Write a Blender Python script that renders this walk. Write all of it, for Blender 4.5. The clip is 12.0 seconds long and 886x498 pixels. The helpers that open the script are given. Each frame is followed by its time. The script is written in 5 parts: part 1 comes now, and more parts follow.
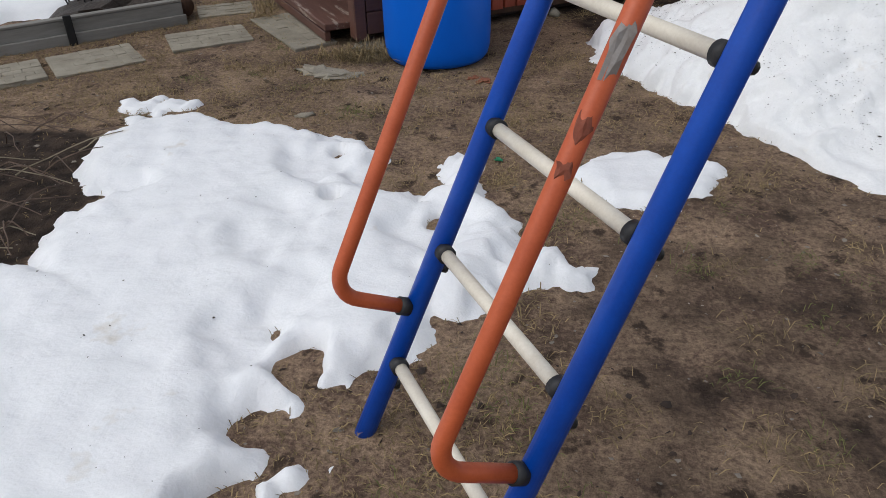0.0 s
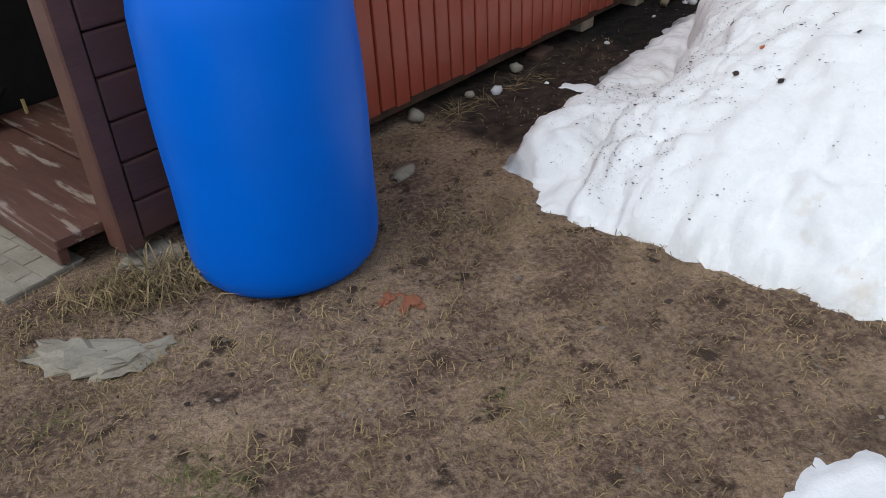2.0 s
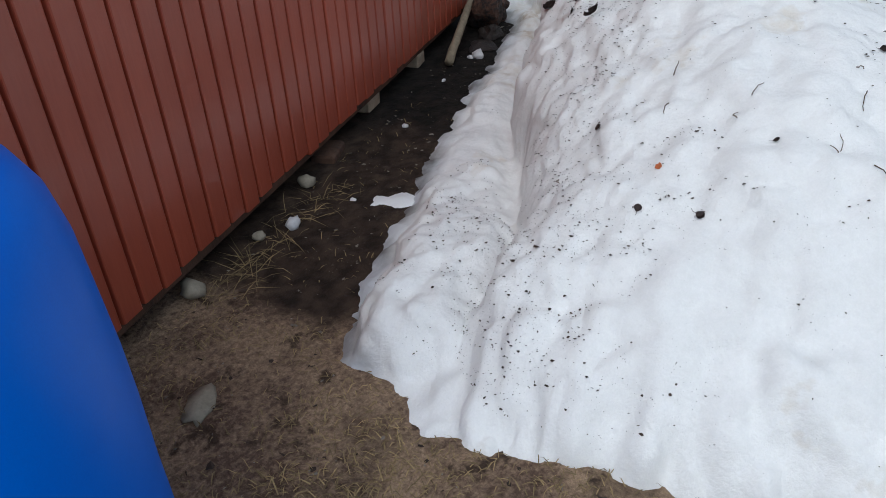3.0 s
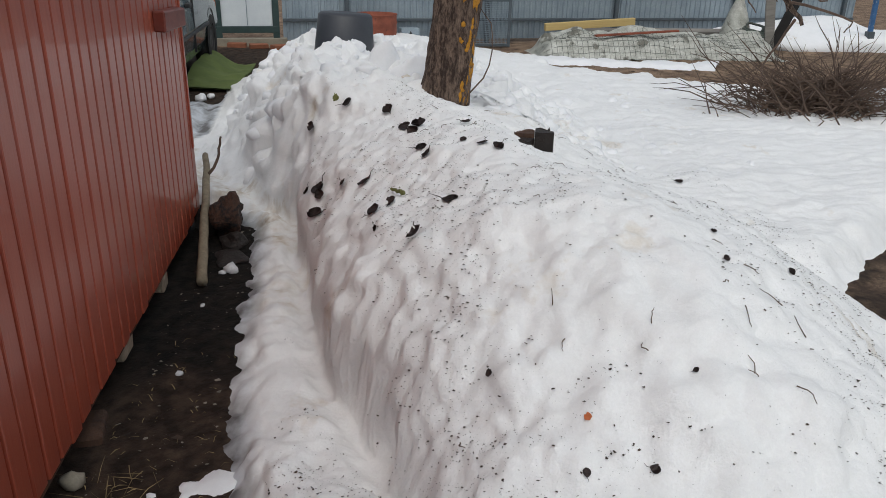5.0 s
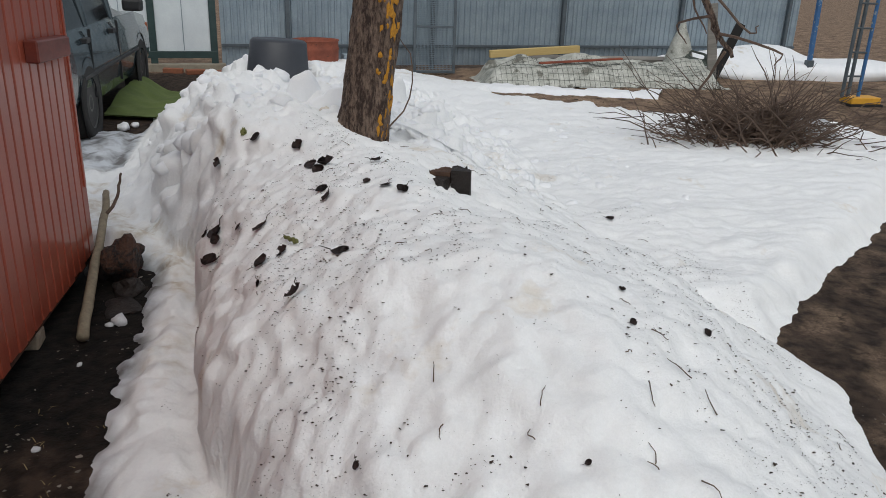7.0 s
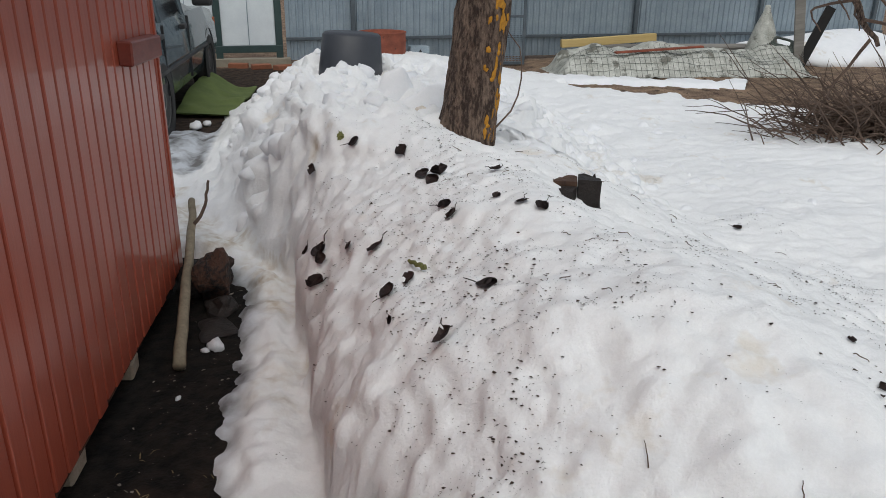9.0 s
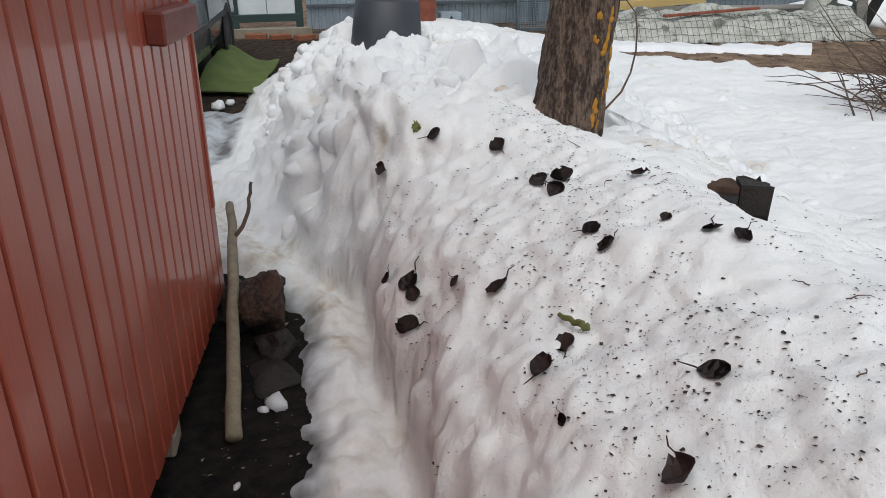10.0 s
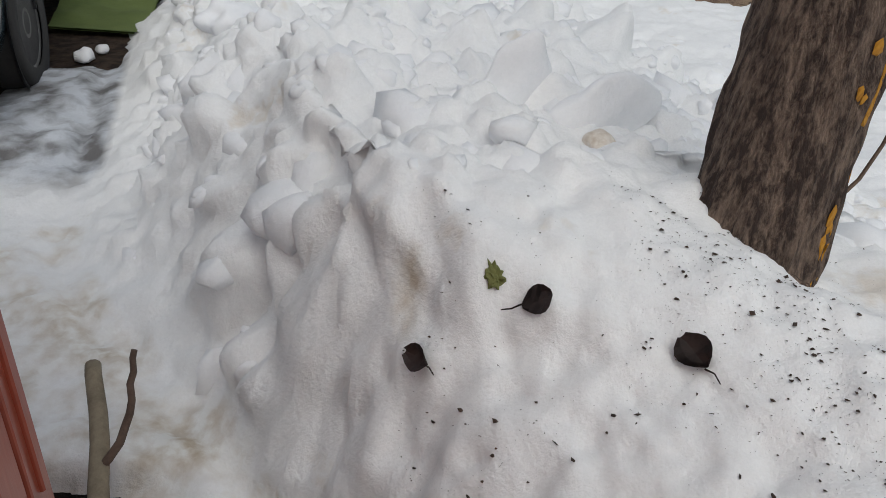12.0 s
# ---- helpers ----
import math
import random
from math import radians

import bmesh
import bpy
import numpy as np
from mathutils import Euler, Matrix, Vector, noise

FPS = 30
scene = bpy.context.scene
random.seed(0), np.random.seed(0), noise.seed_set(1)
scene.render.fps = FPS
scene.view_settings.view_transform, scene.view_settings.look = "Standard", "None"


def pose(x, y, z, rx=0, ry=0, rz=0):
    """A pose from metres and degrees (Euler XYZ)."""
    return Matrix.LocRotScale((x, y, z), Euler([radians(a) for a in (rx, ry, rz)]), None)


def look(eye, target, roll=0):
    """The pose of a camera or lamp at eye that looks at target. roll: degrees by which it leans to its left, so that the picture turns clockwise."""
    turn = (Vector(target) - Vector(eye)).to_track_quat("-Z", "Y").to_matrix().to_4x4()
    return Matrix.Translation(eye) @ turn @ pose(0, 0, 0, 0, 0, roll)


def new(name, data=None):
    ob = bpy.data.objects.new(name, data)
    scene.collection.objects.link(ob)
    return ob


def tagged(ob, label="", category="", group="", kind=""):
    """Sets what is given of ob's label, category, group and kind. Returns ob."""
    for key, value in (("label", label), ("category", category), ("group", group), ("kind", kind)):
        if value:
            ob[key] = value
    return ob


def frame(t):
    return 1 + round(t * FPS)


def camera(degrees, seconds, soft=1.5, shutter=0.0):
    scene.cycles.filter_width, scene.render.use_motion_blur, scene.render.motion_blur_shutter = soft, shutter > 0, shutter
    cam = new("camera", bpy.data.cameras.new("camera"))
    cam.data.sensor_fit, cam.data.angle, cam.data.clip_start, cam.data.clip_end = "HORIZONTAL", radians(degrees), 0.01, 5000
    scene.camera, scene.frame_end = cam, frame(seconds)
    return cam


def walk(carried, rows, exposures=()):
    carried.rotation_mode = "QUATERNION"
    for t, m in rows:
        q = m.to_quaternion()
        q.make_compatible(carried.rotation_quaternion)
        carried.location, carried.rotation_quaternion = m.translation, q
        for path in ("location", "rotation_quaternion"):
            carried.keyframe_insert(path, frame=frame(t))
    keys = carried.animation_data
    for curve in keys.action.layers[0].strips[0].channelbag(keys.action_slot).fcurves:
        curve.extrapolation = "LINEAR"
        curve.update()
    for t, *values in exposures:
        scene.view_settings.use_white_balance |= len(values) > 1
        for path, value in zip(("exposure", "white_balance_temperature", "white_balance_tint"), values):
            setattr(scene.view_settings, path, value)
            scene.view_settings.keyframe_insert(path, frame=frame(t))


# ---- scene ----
cam = camera(60.2, 12.0, soft=0.8)
# seconds, eye, target (metres), roll (degrees)
ROWS = [
    (0, (0.285, 0.082, 1.308), (0.152, 1.775, 0.252), -1.6),
    (0.5, (0.013, 0.616, 1.317), (-0.116, 2.311, 0.263), -2.6),
    (1, (-0.112, 1.136, 1.252), (-0.206, 2.845, 0.218), -9.5),
    (1.5, (-0.203, 1.669, 1.23), (-0.004, 3.357, 0.176), -6.8),
    (2, (-0.215, 2.144, 1.246), (0.317, 3.743, 0.169), -3.5),
    (2.5, (-0.069, 2.618, 1.269), (0.703, 4.025, 0.075), -4.3),
    (3, (0.053, 3.08, 1.303), (1.113, 4.378, 0.211), -3.4),
    (3.5, (0.151, 3.426, 1.337), (1.464, 4.569, 0.351), -2.6),
    (3.7, (0.231, 3.54, 1.334), (1.632, 4.629, 0.411), -3.1),
    (5.3, (0.076, 3.768, 1.376), (1.816, 4.447, 0.658), 2.1),
    (5.5, (0.081, 3.77, 1.375), (1.829, 4.435, 0.667), 2.3),
    (6, (0.163, 3.762, 1.367), (1.923, 4.403, 0.667), 2.4),
    (6.5, (0.325, 3.696, 1.375), (2.092, 4.325, 0.682), 2.1),
    (6.7, (0.366, 3.673, 1.384), (2.137, 4.297, 0.695), 2.1),
    (8.3, (0.456, 3.698, 1.365), (2.221, 4.379, 0.718), 1.2),
    (8.5, (0.485, 3.789, 1.333), (2.209, 4.517, 0.627), 0.7),
    (9, (0.615, 4.061, 1.366), (2.333, 4.8, 0.656), 0.7),
    (9.5, (0.843, 4.332, 1.328), (2.542, 5.082, 0.586), -0.0),
    (10, (1.087, 4.623, 1.3), (2.767, 5.369, 0.513), -0.2),
    (10.5, (1.361, 4.931, 1.343), (3.018, 5.66, 0.492), 0.2),
    (11, (1.724, 5.159, 1.281), (3.417, 5.771, 0.411), 1.1),
    (11.5, (2.053, 5.353, 1.296), (3.756, 5.831, 0.363), 3.6),
    (12, (2.404, 5.574, 1.317), (4.061, 6.035, 0.296), 4.0),
]
walk(cam, [(t, look(eye, target, roll)) for t, eye, target, roll in ROWS],
     exposures=[(0.0, -0.08, 6450, 8), (1.4, -0.04, 6400, 7), (2.0, 0.14, 6150, 6), (2.6, 0.06, 6000, 5), (3.1, -0.10, 6050, 5), (3.6, -0.08, 6450, 7), (5.5, -0.18, 6580, 6), (8.5, -0.20, 6580, 6), (9.8, 0.02, 6550, 6), (10.8, 0.06, 6500, 5), (12.0, -0.22, 6600, 6)])

# ---- world and light ----
SUN_EL, SUN_AZ = 60.0, 244.0
world = bpy.data.worlds.new("overcast_sky")
scene.world = world
world.use_nodes = True
wn, wl = world.node_tree.nodes, world.node_tree.links
wn.clear()
w_sky, w_hue, w_bg, w_out = wn.new("ShaderNodeTexSky"), wn.new("ShaderNodeHueSaturation"), wn.new("ShaderNodeBackground"), wn.new("ShaderNodeOutputWorld")
w_sky.sky_type, w_sky.sun_disc = "NISHITA", False
w_sky.sun_elevation, w_sky.sun_rotation = radians(SUN_EL), radians(SUN_AZ)
w_sky.air_density, w_sky.dust_density = 1.0, 2.0
w_hue.inputs["Saturation"].default_value = 0.42
w_bg.inputs["Strength"].default_value = 0.145
wl.new(w_sky.outputs[0], w_hue.inputs["Color"])
wl.new(w_hue.outputs[0], w_bg.inputs["Color"])
wl.new(w_bg.outputs[0], w_out.inputs["Surface"])
sun = new("sun", bpy.data.lights.new("sun", "SUN"))
sun.data.energy, sun.data.angle, sun.data.color = 0.8, radians(60), (1.0, 0.98, 0.95)
sun.matrix_world = look((0, 0, 0), (-math.sin(radians(SUN_AZ)) * math.cos(radians(SUN_EL)), -math.cos(radians(SUN_AZ)) * math.cos(radians(SUN_EL)), -math.sin(radians(SUN_EL))))

# ---- plan: s runs along the shed's long wall, q out from it ----
OX, OY, YAW = 0.381, 4.831, 28.9
CU, SU = math.cos(radians(YAW)), math.sin(radians(YAW))
PLAN = pose(OX, OY, 0, 0, 0, YAW)


def xy(s, q):
    return OX + s * CU + q * SU, OY + s * SU - q * CU


def sq(x, y):
    dx, dy = x - OX, y - OY
    return dx * CU + dy * SU, dx * SU - dy * CU


def at(s, q, z=0.0, turn=0.0, rx=0.0, ry=0.0):
    x, y = xy(s, q)
    return pose(x, y, z, rx, ry, YAW + turn)


# ---- materials ----
def srgb(r, g, b):
    return tuple((c / 255 / 12.92) if c / 255 <= 0.04045 else ((c / 255 + 0.055) / 1.055) ** 2.4 for c in (r, g, b)) + (1.0,)


def material(name, a, b=None, rough=0.6, metal=0.0, scale=8.0, fine=90.0, bump=0.3, dist=0.01, island=0.0, obj=0.0, stretch=(1, 1, 1), spots=None, spot_scale=14.0, spot_amount=0.6, coat=0.0, sss=0.0, detail=6.0, ramp_at=(0.36, 0.64), weight=0.35, grain=0.0, spec=0.5):
    """Two colours mixed by noise at two scales, fine relief, optional spots of a third colour, a slight shift piece by piece."""
    m = bpy.data.materials.new(name)
    m.use_nodes = True
    n, l = m.node_tree.nodes, m.node_tree.links
    p = n["Principled BSDF"]
    b = b or a
    tc, mp = n.new("ShaderNodeTexCoord"), n.new("ShaderNodeMapping")
    mp.inputs["Scale"].default_value = stretch
    l.new(tc.outputs["Object"], mp.inputs["Vector"])

    def tex(sc, det=detail, rg=0.6):
        t = n.new("ShaderNodeTexNoise")
        t.inputs["Scale"].default_value, t.inputs["Detail"].default_value, t.inputs["Roughness"].default_value = sc, det, rg
        l.new(mp.outputs[0], t.inputs["Vector"])
        return t

    def math_node(op, x, y):
        t = n.new("ShaderNodeMath")
        t.operation = op
        for i, v in enumerate((x, y)):
            if isinstance(v, (int, float)):
                t.inputs[i].default_value = v
            else:
                l.new(v, t.inputs[i])
        return t.outputs[0]

    def mix(f, c1, c2):
        t = n.new("ShaderNodeMix")
        t.data_type = "RGBA"
        for i, v in ((0, f), (6, c1), (7, c2)):
            if isinstance(v, (tuple, float, int)):
                t.inputs[i].default_value = v
            else:
                l.new(v, t.inputs[i])
        return t.outputs[2]

    big, small = tex(scale), tex(fine, 4.0, 0.7)
    f = math_node("ADD", math_node("MULTIPLY", big.outputs["Fac"], 1 - weight), math_node("MULTIPLY", small.outputs["Fac"], weight))
    ramp = n.new("ShaderNodeValToRGB")
    ramp.color_ramp.elements[0].position, ramp.color_ramp.elements[1].position = ramp_at
    l.new(f, ramp.inputs[0])
    col = mix(ramp.outputs[0], a, b)
    if spots:
        sp = tex(spot_scale, 5.0, 0.65)
        r2 = n.new("ShaderNodeValToRGB")
        r2.color_ramp.elements[0].position, r2.color_ramp.elements[1].position = spot_amount, spot_amount + 0.07
        l.new(sp.outputs["Fac"], r2.inputs[0])
        col = mix(r2.outputs[0], col, spots)
    if grain:
        gr = tex(fine * 3.0, 3.0, 0.8)
        hg = n.new("ShaderNodeHueSaturation")
        l.new(math_node("ADD", math_node("MULTIPLY", gr.outputs["Fac"], 2 * grain), 1 - grain), hg.inputs["Value"])
        l.new(col, hg.inputs["Color"])
        col = hg.outputs[0]
    if island or obj:
        info = n.new("ShaderNodeNewGeometry") if island else n.new("ShaderNodeObjectInfo")
        h = n.new("ShaderNodeHueSaturation")
        amount = island or obj
        l.new(math_node("ADD", math_node("MULTIPLY", info.outputs["Random Per Island" if island else "Random"], 2 * amount), 1 - amount), h.inputs["Value"])
        l.new(col, h.inputs["Color"])
        col = h.outputs[0]
    l.new(col, p.inputs["Base Color"])
    rr = n.new("ShaderNodeMapRange")
    rr.inputs["To Min"].default_value, rr.inputs["To Max"].default_value = max(0.02, rough - 0.12), min(1.0, rough + 0.12)
    l.new(big.outputs["Fac"], rr.inputs["Value"])
    l.new(rr.outputs[0], p.inputs["Roughness"])
    p.inputs["Specular IOR Level"].default_value = spec
    p.inputs["Metallic"].default_value, p.inputs["Coat Weight"].default_value = metal, coat
    if sss:
        p.inputs["Subsurface Weight"].default_value = sss
        p.inputs["Subsurface Radius"].default_value = (0.03, 0.03, 0.032)
        p.inputs["Subsurface Scale"].default_value = 0.5
    bm_ = n.new("ShaderNodeBump")
    bm_.inputs["Strength"].default_value, bm_.inputs["Distance"].default_value = bump, dist
    l.new(f, bm_.inputs["Height"])
    l.new(bm_.outputs[0], p.inputs["Normal"])
    return m


def stained(m, attribute, dark, light, scale):
    """Lays a dirt, ice or painted-shade colour over a material where a mesh attribute says so, with a broken rim."""
    n, l = m.node_tree.nodes, m.node_tree.links
    p = n["Principled BSDF"]
    old = p.inputs["Base Color"].links[0].from_socket
    at_, nz, add, rng = n.new("ShaderNodeAttribute"), n.new("ShaderNodeTexNoise"), n.new("ShaderNodeMath"), n.new("ShaderNodeMapRange")
    at_.attribute_name = attribute
    nz.inputs["Scale"].default_value, nz.inputs["Detail"].default_value = scale, 8.0
    l.new(n["Mapping"].outputs[0], nz.inputs["Vector"])
    add.operation = "ADD"
    l.new(at_.outputs["Fac"], add.inputs[0])
    l.new(nz.outputs["Fac"], add.inputs[1])
    rng.inputs["From Min"].default_value, rng.inputs["From Max"].default_value = 0.95, 1.35
    l.new(add.outputs[0], rng.inputs["Value"])
    inner, outer = n.new("ShaderNodeMix"), n.new("ShaderNodeMix")
    inner.data_type = outer.data_type = "RGBA"
    nz2 = n.new("ShaderNodeTexNoise")
    nz2.inputs["Scale"].default_value, nz2.inputs["Detail"].default_value = scale * 3.1, 8.0
    l.new(n["Mapping"].outputs[0], nz2.inputs["Vector"])
    r2 = n.new("ShaderNodeValToRGB")
    r2.color_ramp.elements[0].position, r2.color_ramp.elements[1].position = 0.38, 0.62
    l.new(nz2.outputs["Fac"], r2.inputs[0])
    l.new(r2.outputs[0], inner.inputs[0])
    inner.inputs[6].default_value, inner.inputs[7].default_value = dark, light
    l.new(rng.outputs[0], outer.inputs[0])
    l.new(old, outer.inputs[6])
    l.new(inner.outputs[2], outer.inputs[7])
    l.new(outer.outputs[2], p.inputs["Base Color"])


M = {}
M["soil"] = material("soil", srgb(98, 79, 68), srgb(160, 136, 113), 0.95, scale=3.5, fine=55, bump=1.0, dist=0.03, spots=srgb(74, 60, 50), spot_scale=8.0, spot_amount=0.57, detail=12, ramp_at=(0.42, 0.58), weight=0.5, grain=0.75, spec=0.2)
M["mud"] = material("mud", srgb(40, 33, 29), srgb(66, 55, 47), 0.6, scale=6, fine=50, bump=1.0, dist=0.03, grain=0.4)
M["trodden"] = material("trodden_snow", srgb(240, 237, 231), srgb(226, 221, 212), 0.55, scale=6, fine=60, bump=0.8, dist=0.025, spots=srgb(196, 174, 146), spot_scale=5, spot_amount=0.60)
M["snow"] = material("snow", srgb(246, 246, 248), srgb(238, 239, 241), 0.7, scale=9, fine=60, bump=0.35, dist=0.025, spots=srgb(222, 216, 208), spot_scale=2.2, spot_amount=0.62, grain=0.05, sss=0.12)
M["bank"] = material("bank_snow", srgb(248, 248, 248), srgb(239, 239, 239), 0.7, scale=11, fine=70, bump=0.4, dist=0.03, spots=srgb(230, 224, 216), spot_scale=2.2, spot_amount=0.62, grain=0.08, sss=0.12, weight=0.4)
M["dirty_snow"] = material("dirty_snow", srgb(236, 230, 222), srgb(196, 178, 158), 0.75, scale=14, fine=60, bump=0.4, dist=0.02)
M["ice"] = material("ice", srgb(150, 154, 160), srgb(206, 208, 212), 0.3, scale=3, fine=40, bump=0.5, dist=0.012, spots=srgb(84, 76, 70), spot_scale=4, spot_amount=0.62)
M["red_paint"] = material("red_paint", srgb(164, 80, 59), srgb(146, 66, 49), 0.33, scale=5, fine=110, bump=0.25, dist=0.004, stretch=(1, 1, 0.12), obj=0.07, coat=0.25, spec=0.5, spots=srgb(92, 38, 28), spot_scale=9, spot_amount=0.68)
M["latch_paint"] = material("worn_red_paint", srgb(124, 56, 42), srgb(98, 44, 36), 0.5, scale=14, fine=90, bump=0.4, dist=0.006, stretch=(0.3, 1, 1))
M["brown_paint"] = material("brown_paint", srgb(104, 70, 58), srgb(82, 54, 46), 0.55, scale=5, fine=100, bump=0.25, dist=0.005, stretch=(0.2, 1, 1), obj=0.08)
M["porch_wood"] = material("porch_wood", srgb(112, 78, 66), srgb(84, 54, 46), 0.6, scale=9, fine=70, bump=0.3, dist=0.006, stretch=(1, 0.12, 1), spots=srgb(156, 138, 126), spot_scale=22, spot_amount=0.55)
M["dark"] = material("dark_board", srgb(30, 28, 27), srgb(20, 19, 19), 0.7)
M["blue_plastic"] = material("blue_plastic", srgb(0, 106, 222), srgb(0, 96, 208), 0.42, scale=2, fine=300, bump=0.05, dist=0.002, spec=0.22)
M["blue_paint"] = material("blue_paint", srgb(4, 84, 196), srgb(2, 72, 178), 0.42, scale=12, fine=180, bump=0.08, dist=0.002)
M["orange_paint"] = material("orange_paint", srgb(205, 100, 58), srgb(186, 84, 46), 0.45, scale=14, fine=160, bump=0.12, dist=0.002)
M["grey_wear"] = material("grey_wear", srgb(150, 146, 144), srgb(120, 108, 100), 0.5)
M["white_plastic"] = material("white_plastic", srgb(242, 234, 218), srgb(226, 216, 198), 0.45, scale=20, fine=160, bump=0.1, dist=0.002)
M["black_plastic"] = material("black_plastic", srgb(44, 44, 46), srgb(34, 34, 36), 0.5)
M["tub"] = material("tub_plastic", srgb(62, 64, 70), srgb(52, 54, 60), 0.45, scale=4)
M["bark"] = material("bark", srgb(146, 124, 108), srgb(66, 51, 44), 0.9, scale=30, fine=90, bump=1.0, dist=0.07, stretch=(1, 1, 0.28), ramp_at=(0.42, 0.56), weight=0.5, grain=0.5, spots=srgb(196, 138, 36), spot_scale=5, spot_amount=0.99)
M["lichen"] = material("lichen", srgb(196, 140, 40), srgb(160, 110, 40), 0.9, scale=40, fine=120, bump=0.6, dist=0.01)
M["cut_wood"] = material("cut_wood", srgb(92, 66, 50), srgb(58, 42, 34), 0.85, scale=12, fine=80, bump=0.7, dist=0.02, stretch=(1, 1, 0.2))
M["wet_wood"] = material("wet_wood", srgb(46, 36, 31), srgb(28, 23, 21), 0.6, scale=9, fine=60, bump=1.0, dist=0.03, spots=srgb(104, 70, 48), spot_scale=9, spot_amount=0.66)
M["stick"] = material("stick_bark", srgb(150, 138, 116), srgb(118, 106, 88), 0.8, scale=20, fine=90, bump=0.4, dist=0.006)
M["twig"] = material("twig", srgb(112, 92, 78), srgb(76, 62, 55), 0.85, island=0.3)
M["leaf"] = material("dead_leaf", srgb(66, 50, 46), srgb(44, 34, 33), 0.6, scale=30, bump=0.5, dist=0.005, obj=0.3)
M["rotten_wood"] = material("rotten_wood", srgb(78, 50, 36), srgb(24, 19, 17), 0.75, scale=7, fine=60, bump=1.0, dist=0.03, stretch=(0.3, 1, 1), ramp_at=(0.45, 0.56), weight=0.5)
M["speck"] = material("dirt_speck", srgb(46, 38, 34), srgb(70, 54, 44), 0.9, island=0.4)
M["grass"] = material("dry_grass", srgb(158, 136, 98), srgb(118, 102, 72), 0.9, scale=1.5, island=0.45)
M["green_grass"] = material("green_grass", srgb(116, 116, 66), srgb(94, 98, 54), 0.85, island=0.3)
M["slab"] = material("concrete_slab", srgb(160, 152, 136), srgb(128, 120, 106), 0.9, scale=7, fine=120, bump=0.5, dist=0.006)
M["brick"] = material("pale_brick", srgb(176, 160, 140), srgb(140, 124, 106), 0.9, scale=12, bump=0.5)
M["pebble"] = material("pebble", srgb(150, 140, 128), srgb(104, 96, 88), 0.85, island=0.3)
M["white_stone"] = material("white_stone", srgb(220, 220, 222), srgb(190, 190, 192), 0.7)
M["grey_wood"] = material("weathered_wood", srgb(146, 142, 136), srgb(112, 108, 102), 0.85, scale=6, fine=60, bump=0.5, dist=0.006, stretch=(0.12, 1, 1))
M["zinc"] = material("galvanised_sheet", srgb(156, 168, 176), srgb(128, 142, 152), 0.45, metal=0.25, scale=3, fine=40, bump=0.1, obj=0.08)
M["rail"] = material("steel_rail", srgb(96, 104, 110), srgb(76, 84, 90), 0.5, metal=0.3)
M["gate_white"] = material("gate_sheet", srgb(222, 228, 230), srgb(206, 212, 216), 0.5, scale=3)
M["gate_green"] = material("gate_frame", srgb(52, 72, 70), srgb(40, 58, 58), 0.5)
M["rust"] = material("rusty_steel", srgb(150, 82, 60), srgb(112, 60, 46), 0.8, scale=7, fine=80, bump=0.4, spots=srgb(70, 46, 40), spot_scale=16, spot_amount=0.62)
M["car"] = material("car_paint", srgb(54, 68, 74), srgb(46, 60, 66), 0.25, scale=2, bump=0.02, coat=0.6)
M["glass"] = material("car_glass", srgb(20, 24, 28), srgb(14, 18, 22), 0.08, bump=0.0)
M["rubber"] = material("rubber", srgb(42, 42, 42), srgb(58, 56, 54), 0.85, scale=14)
M["rim"] = material("rim", srgb(128, 128, 126), srgb(92, 90, 88), 0.5, metal=0.4)
M["mat"] = material("green_carpet", srgb(104, 118, 64), srgb(84, 98, 52), 0.95, scale=5, fine=160, bump=0.6, dist=0.006)
M["yellow_wood"] = material("fresh_timber", srgb(206, 180, 122), srgb(186, 158, 102), 0.7, scale=6, stretch=(0.1, 1, 1))
M["film"] = material("greenhouse_film", srgb(206, 206, 198), srgb(150, 150, 140), 0.45, scale=9, fine=50, bump=0.8, dist=0.03, spots=srgb(110, 108, 98), spot_scale=5, spot_amount=0.56)
M["net"] = material("wire_net", srgb(84, 92, 84), srgb(66, 72, 66), 0.6)
M["blue_steel"] = material("blue_steel", srgb(60, 110, 160), srgb(50, 90, 136), 0.5, spots=srgb(150, 160, 164), spot_scale=20, spot_amount=0.58)
M["yellow_paint"] = material("yellow_paint", srgb(222, 164, 52), srgb(206, 148, 40), 0.55)
M["white_bag"] = material("white_sack", srgb(206, 208, 210), srgb(172, 174, 178), 0.6, scale=10, bump=0.7, dist=0.02)
M["green_bit"] = material("green_plastic", srgb(40, 130, 90), None, 0.4)
M["orange_bit"] = material("orange_bits", srgb(190, 104, 60), srgb(150, 84, 50), 0.7, island=0.3)
M["brick_red"] = material("red_brick_crumb", srgb(150, 92, 66), srgb(124, 80, 60), 0.95, scale=14, bump=0.6)

stained(M["bank"], "trodden", srgb(190, 172, 146), srgb(238, 236, 230), 6.0)
stained(M["soil"], "muddy", srgb(42, 34, 29), srgb(72, 59, 50), 5.0)
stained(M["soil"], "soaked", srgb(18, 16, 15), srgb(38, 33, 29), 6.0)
# grey of the thin ice, which also paints the ledge's shade into the snow
stained(M["bank"], "icy", srgb(112, 110, 110), srgb(206, 210, 216), 2.2)


# ---- mesh helpers ----
def thing(name, m, label, category, group="", kind=""):
    ob = new(name)
    ob.matrix_world = m
    return tagged(ob, label, category, group, kind)


